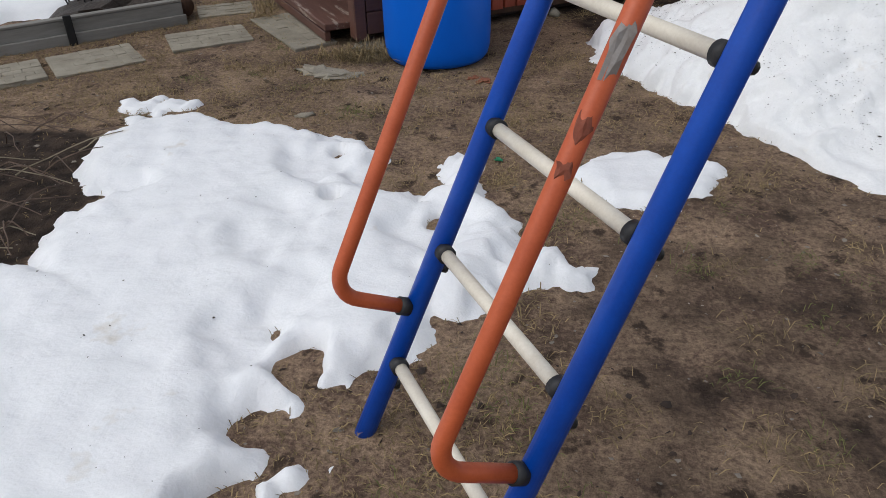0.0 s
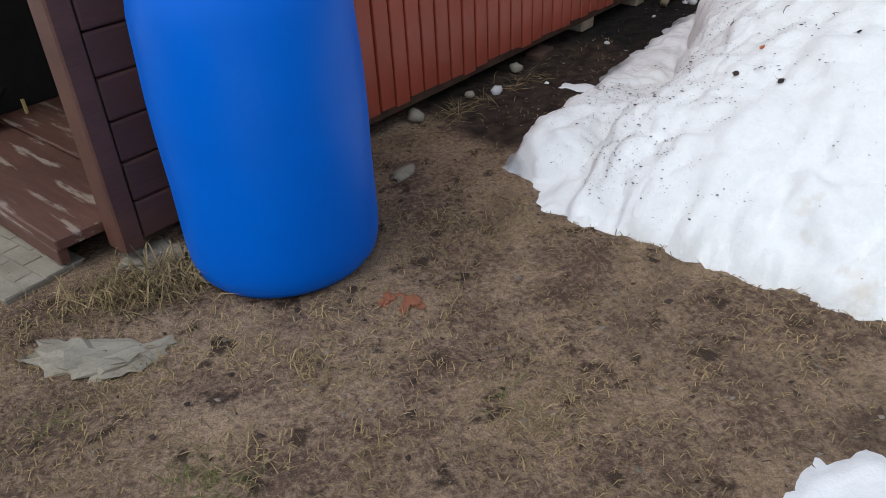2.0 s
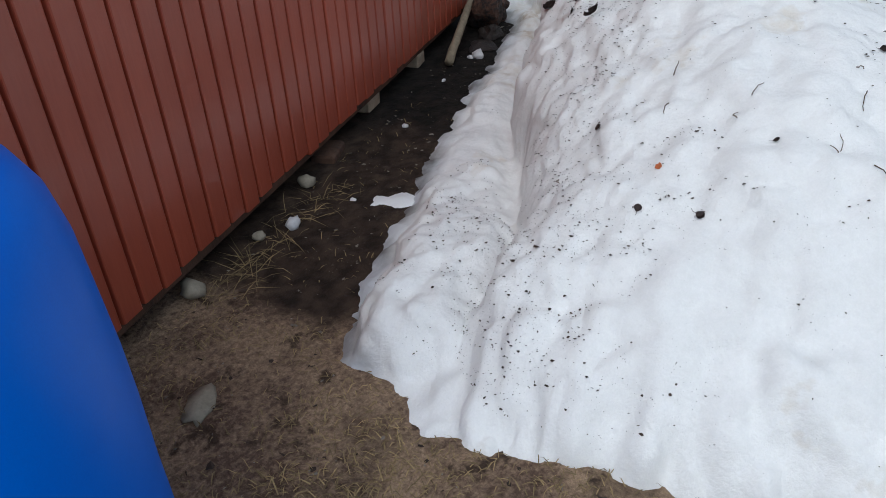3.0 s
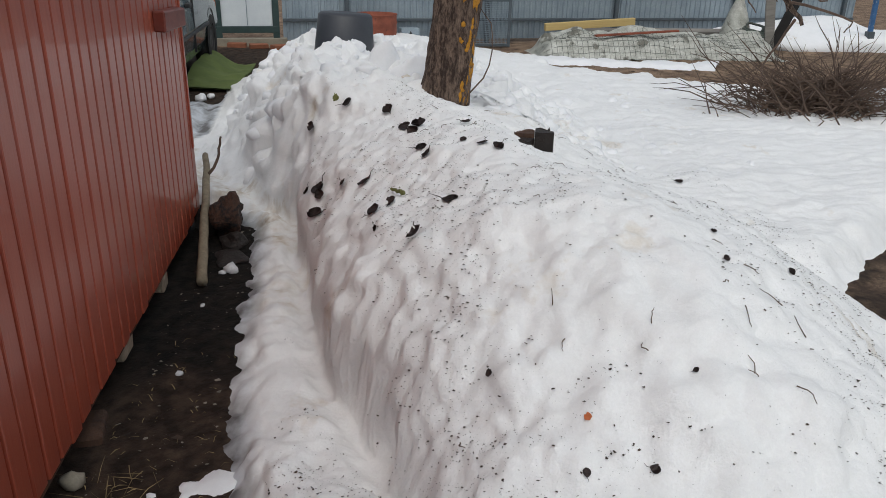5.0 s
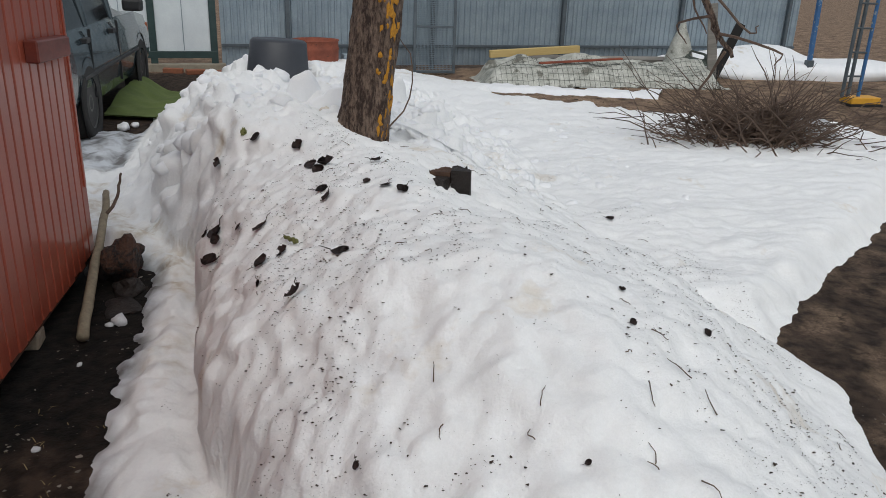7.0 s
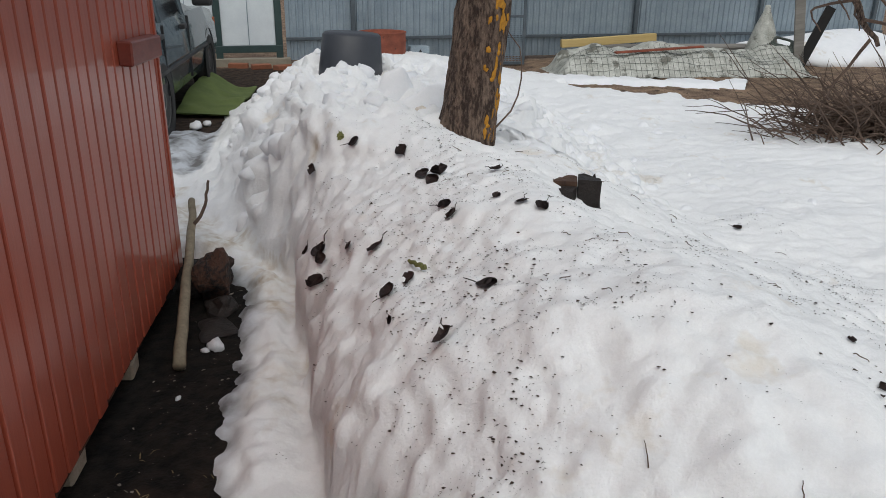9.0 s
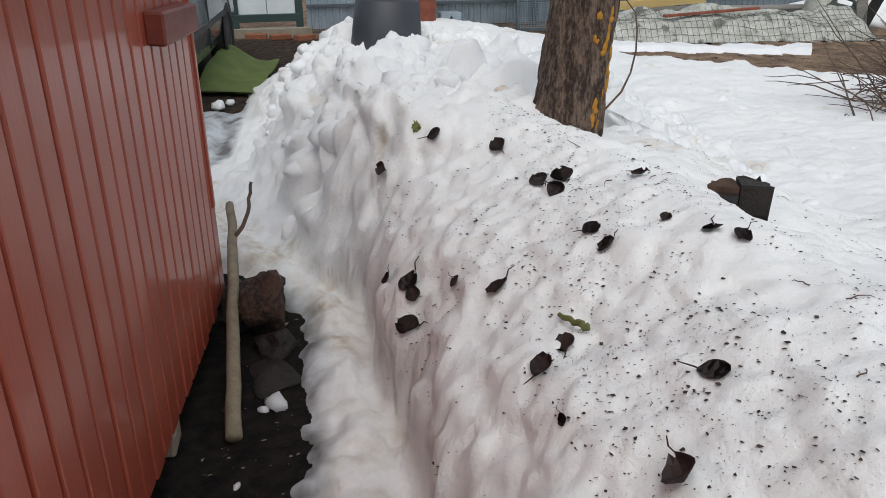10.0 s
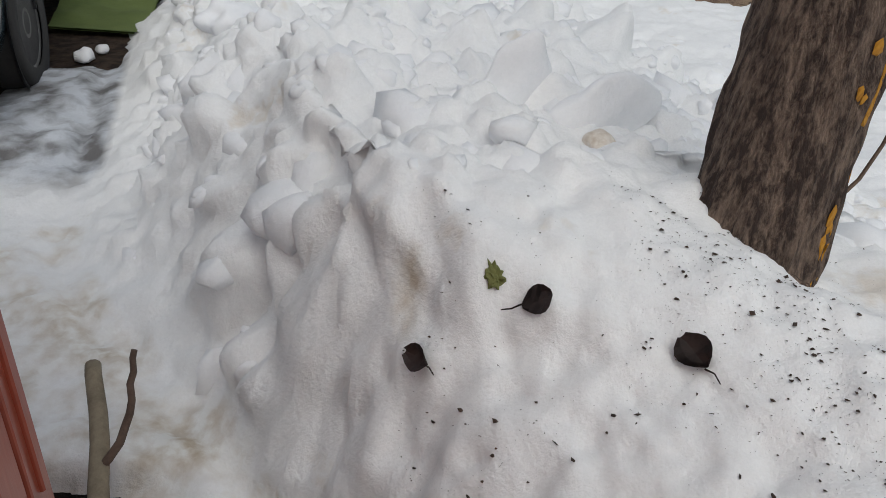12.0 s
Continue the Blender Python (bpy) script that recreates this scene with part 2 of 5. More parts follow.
def part(name, bm, mat, parent=None, label="", smooth=False, m=None):
    me = bpy.data.meshes.new(name)
    bm.to_mesh(me)
    bm.free()
    me.materials.append(mat)
    if smooth:
        me.polygons.foreach_set("use_smooth", [True] * len(me.polygons))
    ob = new(name, me)
    if parent:
        ob.parent = parent
    if m is not None:
        ob.matrix_local = m
    if label:
        ob["label"] = label
    return ob


def raw(name, verts, faces, mat, smooth=True, parent=None):
    me = bpy.data.meshes.new(name)
    me.from_pydata(verts, [], faces)
    me.materials.append(mat)
    if smooth:
        me.polygons.foreach_set("use_smooth", [True] * len(me.polygons))
    ob = new(name, me)
    ob.parent = parent
    return ob


def box(x0, x1, y0, y1, z0, z1, bevel=0.004, bm=None, rough=0.0, m=None, seg=1):
    bm = bm or bmesh.new()
    vs = bmesh.ops.create_cube(bm, size=1.0)["verts"]
    for v in vs:
        v.co = Vector(((x0 + x1) / 2 + v.co.x * (x1 - x0), (y0 + y1) / 2 + v.co.y * (y1 - y0), (z0 + z1) / 2 + v.co.z * (z1 - z0)))
        if rough:
            v.co += Vector([random.uniform(-rough, rough) for _ in range(3)])
        if m is not None:
            v.co = m @ v.co
    if bevel:
        es = list({e for v in vs for e in v.link_edges})
        bmesh.ops.bevel(bm, geom=es, offset=bevel, segments=seg, affect="EDGES", profile=0.6)
    return bm


def tube(points, radii, bm=None, sides=10, caps=True):
    """A round tube through the points."""
    bm = bm or bmesh.new()
    pts = [Vector(p) for p in points]
    if isinstance(radii, (int, float)):
        radii = [radii] * len(pts)
    rings, side = [], None
    for i, p in enumerate(pts):
        d = (pts[min(i + 1, len(pts) - 1)] - pts[max(i - 1, 0)]).normalized()
        if side is None:
            side = d.orthogonal().normalized()
        side = (side - d * side.dot(d)).normalized()
        other = d.cross(side)
        rings.append([bm.verts.new(p + (side * math.cos(a) + other * math.sin(a)) * radii[i]) for a in (2 * math.pi * k / sides for k in range(sides))])
    for r0, r1 in zip(rings, rings[1:]):
        for k in range(sides):
            bm.faces.new((r0[k], r0[(k + 1) % sides], r1[(k + 1) % sides], r1[k]))
    if caps and sides > 2:
        bm.faces.new(rings[0][::-1])
        bm.faces.new(rings[-1])
    return bm


def lathe(profile, sides=40, bm=None, cap_ends=True):
    """A turned body: profile rows of (radius, z)."""
    bm = bm or bmesh.new()
    rings = [[bm.verts.new((r * math.cos(a), r * math.sin(a), z)) for a in (2 * math.pi * k / sides for k in range(sides))] for r, z in profile]
    for r0, r1 in zip(rings, rings[1:]):
        for k in range(sides):
            bm.faces.new((r0[k], r0[(k + 1) % sides], r1[(k + 1) % sides], r1[k]))
    if cap_ends:
        bm.faces.new(rings[0][::-1])
        bm.faces.new(rings[-1])
    return bm


def lump(size, rough=0.25, seed=0, sub=2, freq=1.6, flat=0.0):
    """A rough stone or clod."""
    bm = bmesh.new()
    bmesh.ops.create_icosphere(bm, subdivisions=sub, radius=1.0)
    for v in bm.verts:
        k = 1 + rough * noise.noise(v.co * freq + Vector((seed * 7.3, seed * 3.1, seed))) * 1.6
        v.co = Vector((v.co.x * k * size[0], v.co.y * k * size[1], max(v.co.z * k, -1 + flat) * size[2]))
    return bm


def fbm(x, y, sc, oct=4, seed=0.0):
    return noise.fractal(Vector((x * sc, y * sc, seed)), 1.0, 2.0, oct)


def smooth01(t):
    t = min(1.0, max(0.0, t))
    return t * t * (3 - 2 * t)


def steps(knots):
    """Coordinates with a spacing that changes: rows of (start, spacing)."""
    out = []
    for (a, d), (b, _) in zip(knots, knots[1:]):
        n = max(1, round((b - a) / d))
        out += [a + (b - a) * i / n for i in range(n)]
    return out + [knots[-1][0]]


from mathutils.bvhtree import BVHTree

# ---- ground ----
def ground_z(x, y):
    near = 1.0 if abs(x) < 30 and abs(y) < 30 else 0.0
    return near * (0.016 * fbm(x, y, 0.9, 3, 3.3) + 0.010 * fbm(x, y, 7.0, 4, 9.1))


def grid_mesh(name, us, vs, point, mat, keep=None):
    verts = [point(u, v) for v in vs for u in us]
    w = len(us)
    faces = []
    for j in range(len(vs) - 1):
        for i in range(w - 1):
            q = (j * w + i, j * w + i + 1, (j + 1) * w + i + 1, (j + 1) * w + i)
            if keep is None or any(keep[k] for k in q):
                faces.append(q)
    used = sorted({k for f in faces for k in f})
    index = {k: i for i, k in enumerate(used)}
    return raw(name, [verts[k] for k in used], [tuple(index[k] for k in f) for f in faces], mat)


gx = steps([(-400, 80), (-40, 8), (-8, 0.5), (-3, 0.04), (3.6, 0.12), (12, 1.0), (24, 8), (48, 80), (400, 80)])
gy = steps([(-400, 80), (-40, 8), (-8, 0.6), (0.4, 0.04), (6.8, 0.12), (11, 1.0), (24, 8), (48, 80), (400, 80)])
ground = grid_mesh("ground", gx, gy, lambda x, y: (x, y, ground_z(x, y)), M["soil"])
def muddy(x, y):
    s, q = sq(x, y)
    w = 0.10 * fbm(x, y, 2.0, 3, 14.0)
    strip = smooth01((s - 0.1 - w) / 0.4) * smooth01((3.8 - s) / 0.3) * smooth01((q + 0.6) / 0.2) * smooth01((0.75 + w - q) / 0.25)
    plot = smooth01((-1.1 + w - x) / 0.15) * smooth01((3.2 + w - y) / 0.2) * smooth01((y - 1.0) / 0.4)
    yard = smooth01((s - 3.8) / 0.4) * smooth01((10.4 - s) / 0.4) * smooth01((0.0 + w - q) / 0.2)
    edge = 0.8 * smooth01((q - 2.3 - w) / 0.3) * smooth01((5 - s) / 0.5) * smooth01((s - 0.1) / 0.4)
    dug = (0.5 + 0.12 * smooth01((2.6 - y) / 0.6)) * smooth01((x - 0.15 - 2 * w) / 0.5) * smooth01((4.9 + 2 * w - y) / 0.8) * smooth01((y - 0.2) / 0.3)
    return max(strip, plot, yard, edge, dug)


def is_mud(x, y):
    return muddy(x, y) > 0.5


ground.data.attributes.new("muddy", "FLOAT", "POINT").data.foreach_set("value", [muddy(v.co.x, v.co.y) if abs(v.co.x) < 14 and abs(v.co.y) < 14 else 0.0 for v in ground.data.vertices])
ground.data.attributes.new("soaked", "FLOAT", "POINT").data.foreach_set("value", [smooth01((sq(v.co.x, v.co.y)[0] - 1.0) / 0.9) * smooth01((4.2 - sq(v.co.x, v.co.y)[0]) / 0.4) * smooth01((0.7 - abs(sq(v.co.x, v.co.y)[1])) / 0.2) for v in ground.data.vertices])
tagged(ground, "bare brown thawed soil with flattened dry grass", "ground", kind="structure")

# ---- snow: the dug-out bank beside the shed, the chunk heap and the thinner field ----
S_FOOT = [-0.1, 0.0, 0.3, 0.6, 0.83, 1.05, 1.3, 1.45, 1.7, 1.9, 2.3, 2.75, 3.05, 3.5, 3.9, 4.3, 5.2, 6.8, 8.0, 9.0]
Q_FOOT = [0.95, 0.92, 0.90, 0.91, 0.87, 0.82, 0.70, 0.67, 0.62, 0.59, 0.54, 0.48, 0.38, 0.12, -0.14, -0.36, -0.42, -0.55, -0.40, 0.2]
# where the trodden snow meets the mud beside the shed
S_MUD = [0.10, 0.16, 0.38, 0.6, 1.0, 1.4, 2.0, 2.5, 2.95, 3.2, 3.35, 3.6, 9.0]
Q_MUD = [0.66, 0.56, 0.49, 0.44, 0.40, 0.35, 0.30, 0.27, 0.20, 0.08, -0.05, -1.6, -1.6]
# rise of the dug face, out from its foot, and of the thawing front
D_FACE, H_FACE = [0.0, 0.03, 0.09, 0.17, 0.26, 0.40, 0.55, 0.75], [0.06, 0.42, 0.57, 0.68, 0.77, 0.87, 0.95, 1.0]
S_FRONT, H_FRONT = [0.0, 0.03, 0.14, 0.30, 0.47, 0.60, 0.81, 1.2], [0.0, 0.12, 0.29, 0.45, 0.62, 0.74, 0.86, 1.0]


def blocks(p, sc, step, tilt, seed):
    """Tumbled flat-faced lumps: every cell has its own level and slope."""
    v = Vector((p.x * sc, p.y * sc, p.z * sc + seed))
    v += 0.22 * noise.noise_vector(v * 0.9)
    d, pts = noise.voronoi(v)
    c = pts[0]
    a, b, e = noise.cell(c * 3.7), noise.cell(c * 5.3 + Vector((9, 1, 4))), noise.cell(c * 7.9 + Vector((2, 8, 3)))
    rim = smooth01((d[1] - d[0]) / 0.55)
    return rim * step * (0.30 + 0.45 * e + tilt * (a * (v.x - c.x) + b * (v.y - c.y))) - step * 0.4


def bank_z(s, q):
    """Height of the snow over the soil; below 0 where there is none."""
    wob = 0.10 * fbm(s, q, 1.3, 3, 1.7) + 0.05 * fbm(s, q, 5.0, 3, 4.4)
    # the ridge
    foot = float(np.interp(s, S_FOOT, Q_FOOT)) + 0.035 * fbm(s, q, 2.2, 3, 1.7) + 0.018 * fbm(s, q, 7.0, 2, 22.0)
    front = s + 0.02 + 0.3 * wob * smooth01((s - 0.1) / 0.4) + 0.035 * fbm(s, q, 10.0, 3, 21.0)
    top = (0.735 - 0.05 * smooth01((s - 1.3) / 0.6)) * float(np.interp(front, S_FRONT, H_FRONT))
    top += 0.07 * smooth01((s - 2.75) / 0.8) * smooth01((6.4 - s) / 2.0) * (smooth01((1.55 - q) / 0.5) if s < 3.6 else 1.0)
    top -= 0.17 * smooth01((s - 4.6) / 1.5) + 0.26 * smooth01((s - 7.3) / 1.0)
    top -= 0.15 * math.exp(-((q - 0.62) / 0.38) ** 2) * smooth01((s - 4.5) / 0.8) * smooth01((7.3 - s) / 0.4)
    dug = float(np.interp(q - foot, D_FACE, H_FACE)) * smooth01((q - foot + 0.03) / 0.04)
    dug += (1 - dug) * 0.45 * smooth01((0.75 - s) / 0.5) * smooth01((q - foot + 0.3) / 0.4)
    wide = float(np.interp(s, [2.8, 3.1, 3.4, 3.8, 4.3], [0.34, 0.36, 0.38, 0.48, 0.70]))
    side = min(1.0, max(0.0, (q - foot) / wide))
    heaped = (0.6 * side + 0.4 * smooth01(side)) ** 0.8
    mixed = smooth01((s - 2.85) / 0.6)
    left = dug * (1 - mixed) + heaped * mixed
    # down to the open side
    run = 1.35 + 0.75 * smooth01((s - 1.9) / 0.8)
    edge = 2.84 + 0.12 * smooth01((s - 1.3) / 0.5) + 0.16 * fbm(s, q, 0.9, 2, 8.0) + 0.3 * wob
    right = smooth01((edge - q) / run) ** 0.78
    h = top * left * right - 0.02
    h -= 0.13 * math.exp(-((s - 2.36) ** 2 + (q - 1.62) ** 2) / 0.035)
    h -= 0.09 * math.exp(-((s - 3.18) ** 2 + (q - 1.32) ** 2) / 0.03)
    h -= 0.09 * math.exp(-((s - 1.9) / 0.5) ** 2 - ((q - 1.8) / 0.3) ** 2)
    # thinner field on the open side, past the bare patch
    reach = smooth01((s - 1.93 - 0.9 * max(0.0, q - 2.8) + 0.8 * wob) / 0.3)
    rim = float(np.interp(q, [2.2, 2.7, 3.05, 3.4, 3.8, 4.3, 5.0, 6.6], [9.4, 9.0, 8.1, 7.6, 7.4, 6.8, 6.4, 6.4]))
    far = smooth01((rim - s + 0.7 * fbm(s, q, 0.9, 3, 5.0)) / 0.25) * smooth01((6.6 - q + 0.6 * wob) / 1.0)
    field = (0.16 + 0.05 * fbm(s, q, 0.8, 3, 2.2)) * reach * far * smooth01((q - foot) / 0.4) - 0.02
    h = max(h, field)
    # trodden ledge between the mud and the dug face
    mud = float(np.interp(s, S_MUD, Q_MUD)) + 0.35 * wob + 0.035 * fbm(s, q, 12.0, 3, 17.0) - 0.02
    level = 0.075 + 0.03 * fbm(s, q, 2.5, 3, 6.0) + 0.09 * smooth01((1.1 - s) / 0.6) * smooth01((q - mud) / 0.3)
    level *= 1 - 0.45 * math.exp(-((q - foot + 0.03) / 0.05) ** 2)
    ledge = level * smooth01((q - mud + 0.02) / 0.20) ** 0.8 * smooth01((s - 0.08) / 0.16) * smooth01((6.4 - s) / 0.5) - 0.015
    if q < foot + 0.2 or s > 3.4:
        h = max(h, (ledge + 0.02) * smooth01((foot + 0.5 - q) / 0.4) - 0.02)
    return h


su = steps([(-0.2, 0.014), (3.2, 0.016), (5.4, 0.03), (7.4, 0.06), (10.2, 0.07)])
qv = steps([(-0.9, 0.03), (-0.5, 0.016), (0.4, 0.011), (1.2, 0.018), (2.3, 0.03), (3.2, 0.06), (6.6, 0.05)])
base = np.array([[bank_z(s, q) for s in su] for q in qv])
keep = (base > -0.012).ravel().tolist()
slope_q, slope_s = np.gradient(base, np.array(qv), np.array(su))


def rough_snow(p, h, steep):
    """Relief of the snow, pushed out along its own slope."""
    s, q = p.x, p.y
    deep = smooth01(h / 0.12)
    heap = smooth01((s - 3.1) / 0.6) * smooth01((h - 0.02) / 0.2) * smooth01((8.6 - s) / 1.0) * smooth01((3.0 - q) / 1.0)
    d = deep * ((0.016 + 0.006 * steep) * noise.fractal(p * 2.6, 1.0, 2.0, 3) + (0.009 + 0.011 * steep) * noise.fractal(Vector((s * 6.0, q * 6.0, p.z * 9.0)), 1.0, 2.0, 4) + (0.006 + 0.004 * steep) * noise.fractal(p * 20.0, 1.0, 2.0, 2))
    # runnels down the thawing front, and a lumpy tread on the path
    front = smooth01((0.75 - s) / 0.5) * smooth01((0.45 - h) / 0.3)
    d += 0.022 * front * noise.fractal(Vector((s * 2.5, q * 13.0, 7.7)), 1.0, 2.0, 3)
    d += (1 - deep) * (0.014 * noise.fractal(p * 6.0, 1.0, 2.0, 3) + 0.008 * noise.fractal(p * 16.0, 1.0, 2.0, 3))
    cup = noise.voronoi(Vector((s * 4.6, q * 4.6, p.z * 6.0 + 2.3)) + 0.3 * noise.noise_vector(p * 3.0))[0]
    d += deep * (1 - heap) * (0.014 + 0.010 * steep) * (min(1.0, cup[0] / 0.62) ** 2 - 0.45) * 0.6
    cup = noise.voronoi(Vector((s * 11.0, q * 11.0, p.z * 14.0 + 5.1)) + 0.3 * noise.noise_vector(p * 6.0))[0]
    d += (deep * (1 - heap) * (0.010 - 0.003 * steep) + 0.006 * (1 - deep)) * (min(1.0, cup[0] / 0.6) ** 2 - 0.45)
    cup = noise.voronoi(Vector((s * 24.0, q * 24.0, p.z * 26.0 + 3.1)) + 0.35 * noise.noise_vector(p * 9.0))[0]
    d += deep * (1 - 0.6 * heap) * (0.0085 - 0.003 * steep) * (min(1.0, cup[0] / 0.6) ** 2 - 0.45)
    if heap > 0:
        d += heap * (0.035 + blocks(p, 3.0, 0.15, 0.30, 1.3) + blocks(p, 6.0, 0.105, 0.45, 6.1) + blocks(p, 13.0, 0.045, 0.5, 2.7))
    return d


verts_at = {}
for j, q in enumerate(qv):
    for i, s in enumerate(su):
        h = float(base[j, i])
        x, y = xy(s, q)
        p = Vector((s, q, h))
        if h > -0.012:
            n_ = Vector((-float(slope_s[j, i]), -float(slope_q[j, i]), 1)).normalized()
            p = p + n_ * rough_snow(p, h, smooth01((1 - n_.z) / 0.45)) * smooth01((h + 0.012) / 0.05)
        x, y = xy(p.x, p.y)
        verts_at[(s, q)] = (x, y, p.z + ground_z(x, y))
bank = grid_mesh("snow_bank", su, qv, lambda s, q: verts_at[(s, q)], M["bank"], keep)
BVH = BVHTree.FromPolygons([v.co[:] for v in bank.data.vertices], [tuple(f.vertices) for f in bank.data.polygons])
dirt, icy = [], []
for v in bank.data.vertices:
    s, q = sq(v.co.x, v.co.y)
    foot = float(np.interp(s, S_FOOT, Q_FOOT))
    low = smooth01((0.20 - v.co.z) / 0.10) * smooth01((foot + 0.16 - q) / 0.16)
    dirt.append(max((0.46 + 0.14 * smooth01((s - 2.2) / 0.8)) * low * smooth01((s - 1.2) / 0.8) * smooth01((5.0 - s) / 0.8), 0.75 * math.exp(-((s - 3.23) / 0.09) ** 2 - ((q - 0.54) / 0.06) ** 2)))
    # grey ice at the mud's edge, widened to paint in the shaded ledge
    rim = smooth01((float(np.interp(s, S_MUD, Q_MUD)) + 0.20 - q) / 0.20) * smooth01((3.4 - s) / 0.3) * smooth01((0.11 - v.co.z) / 0.06)
    icy.append(max(low * smooth01((s - 4.3) / 0.9), 0.85 * rim))
for name, values in (("trodden", dirt), ("icy", icy)):
    bank.data.attributes.new(name, "FLOAT", "POINT").data.foreach_set("value", values)
bank.data.flip_normals()
tagged(bank, "long heap of old shovelled snow peppered with dirt", "snow", kind="stuff")


def snow_hit(s, q):
    """Place and slope of the snow, or the soil, straight below."""
    x, y = xy(s, q)
    p, n_, _, _ = BVH.ray_cast(Vector((x, y, 3.0)), Vector((0, 0, -1)))
    if p and n_.z < 0:
        n_ = -n_
    return (p, n_) if p else (Vector((x, y, ground_z(x, y))), Vector((0, 0, 1)))


# melting patches on the soil: overlapping discs with a ragged rim
PATCH_A = [(-1.05, 2.87, 0.37), (-0.75, 2.76, 0.41), (-0.45, 2.67, 0.37), (-0.24, 1.42, 0.10), (-0.33, 1.28, 0.12), (-0.72, 2.2, 0.52), (-0.3, 2.2, 0.43), (0.12, 2.2, 0.29), (0.36, 2.07, 0.16), (0.51, 2.03, 0.09), (0.16, 1.95, 0.19), (0.0, 1.87, 0.17), (0.16, 2.75, 0.10), (0.16, 2.62, 0.10), (0.12, 2.46, 0.13), (-0.2, 1.85, 0.36), (-0.6, 1.6, 0.43), (-0.75, 1.1, 0.53), (-1.0, 0.55, 0.7), (-1.2, 1.4, 0.64), (-1.9, 0.95, 0.8), (-1.4, 0.3, 0.9), (-2.6, 0.6, 0.9)]
PATCH_B = [(0.82, 2.54, 0.16), (0.75, 2.68, 0.19), (0.95, 2.68, 0.17), (0.82, 2.80, 0.13), (1.06, 2.74, 0.10), (0.60, 2.68, 0.07)]
PATCH_C = [(-0.14, 1.22, 0.07), (-0.19, 1.16, 0.06)]
PATCH_D = [(-2.95, 5.5, 0.62), (-3.1, 6.7, 0.72), (-3.7, 5.6, 1.1), (-3.9, 7.0, 1.1), (-5.0, 6.0, 1.6), (-5.0, 8.2, 1.5)]
PATCH_E = [(-1.34, 3.40, 0.08), (-1.40, 3.31, 0.08), (-1.28, 3.26, 0.07), (-1.37, 3.18, 0.08), (-1.30, 3.10, 0.10), (-1.45, 3.36, 0.07), (-1.36, 3.36, 0.09), (-1.27, 3.35, 0.10), (-1.17, 3.34, 0.07), (-1.08, 3.33, 0.04)]
HOLLOWS = [(-0.34, 2.85, 0.035, 0.09), (-0.40, 2.72, 0.17, 0.045), (-0.29, 2.44, 0.04, 0.09), (-0.15, 2.62, 0.14, 0.045), (0.10, 2.31, 0.045, 0.095), (0.13, 2.20, 0.035, 0.09), (0.08, 2.25, 0.18, 0.05), (0.36, 2.10, 0.08, 0.06), (-0.22, 1.58, 0.08, 0.12), (-0.29, 1.83, 0.14, 0.04), (-0.38, 1.66, 0.15, 0.045), (-0.28, 1.38, 0.10, 0.05), (-0.30, 1.12, 0.08, 0.12), (-0.45, 2.2, 0.2, 0.03)]
PATCH_AT = []


def patch(name, discs, x0, x1, y0, y1, d, thick, label):
    us, vs = steps([(x0, d), (x1, d)]), steps([(y0, d), (y1, d)])
    hs, kp = {}, []
    for y in vs:
        for x in us:
            inside = max(r - math.hypot(x - cx, y - cy) for cx, cy, r in discs) + 0.05 * fbm(x, y, 3.5, 4, 12.0) + 0.04 * fbm(x, y, 12.0, 4, 2.0)
            h = thick * smooth01(inside / (thick * 1.6)) ** 0.6 - 0.012
            if inside > 0:
                h += 0.011 * fbm(x, y, 2.2, 3, 7.0) * smooth01(inside / 0.12) + 0.004 * fbm(x, y, 14.0, 3, 5.0)
                # old footprints along the edge
                for hx, hy, hr, hd in HOLLOWS:
                    d = math.hypot(x - hx, (y - hy) * 0.8) / hr
                    if d < 1.3:
                        h -= hd * smooth01((1.15 - d + 0.3 * fbm(x, y, 9.0, 2, 3.0)) / 0.75)
                h += 0.010 * fbm(x, y, 7.0, 3, 15.0) * smooth01((x + 0.75) / 0.3)
            hs[(x, y)] = h
            kp.append(h > -0.01)
    PATCH_AT.append((us, vs, hs))
    ob = grid_mesh(name, us, vs, lambda x, y: (x, y, hs[(x, y)] + ground_z(x, y)), M["snow"], kp)
    return tagged(ob, label, "snow", kind="stuff")


patch("snow_patch", PATCH_A, -3.2, 0.75, -0.3, 3.6, 0.018, 0.085, "thin melting snow sheet with a ragged edge on soil")
patch("snow_patch", PATCH_B, 0.4, 1.4, 2.3, 3.05, 0.02, 0.05, "small melting snow patch on bare soil")
patch("snow_patch", PATCH_C, -0.3, 0.02, 1.0, 1.4, 0.015, 0.06, "small lump of melting snow on soil")
patch("snow_patch", PATCH_D, -7.0, -1.6, 4.7, 10.5, 0.06, 0.10, "snow lying over the garden behind the raised bed")
PATCH_F = [(1.37, 5.03, 0.045), (1.43, 4.97, 0.06), (1.30, 5.09, 0.02)]
patch("snow_patch", PATCH_F, 1.15, 1.6, 4.8, 5.25, 0.012, 0.016, "tongue of grey melting ice beside the snow bank")
PATCH_E = [(x + 0.02, y + 0.06, r) for x, y, r in PATCH_E]
patch("snow_patch", PATCH_E, -1.7, -0.9, 2.95, 3.75, 0.015, 0.035, "sliver of melting snow on dead grass")


STRIP = [xy(9.15 - 0.045 * k, 2.75 + 0.2 * k) + (0.30 - 0.06 * (k % 3),) for k in range(13)]
patch("snow_patch", STRIP, 9.0, 12.2, 4.4, 8.6, 0.05, 0.07, "thin strip of old snow on the soil before the fence")


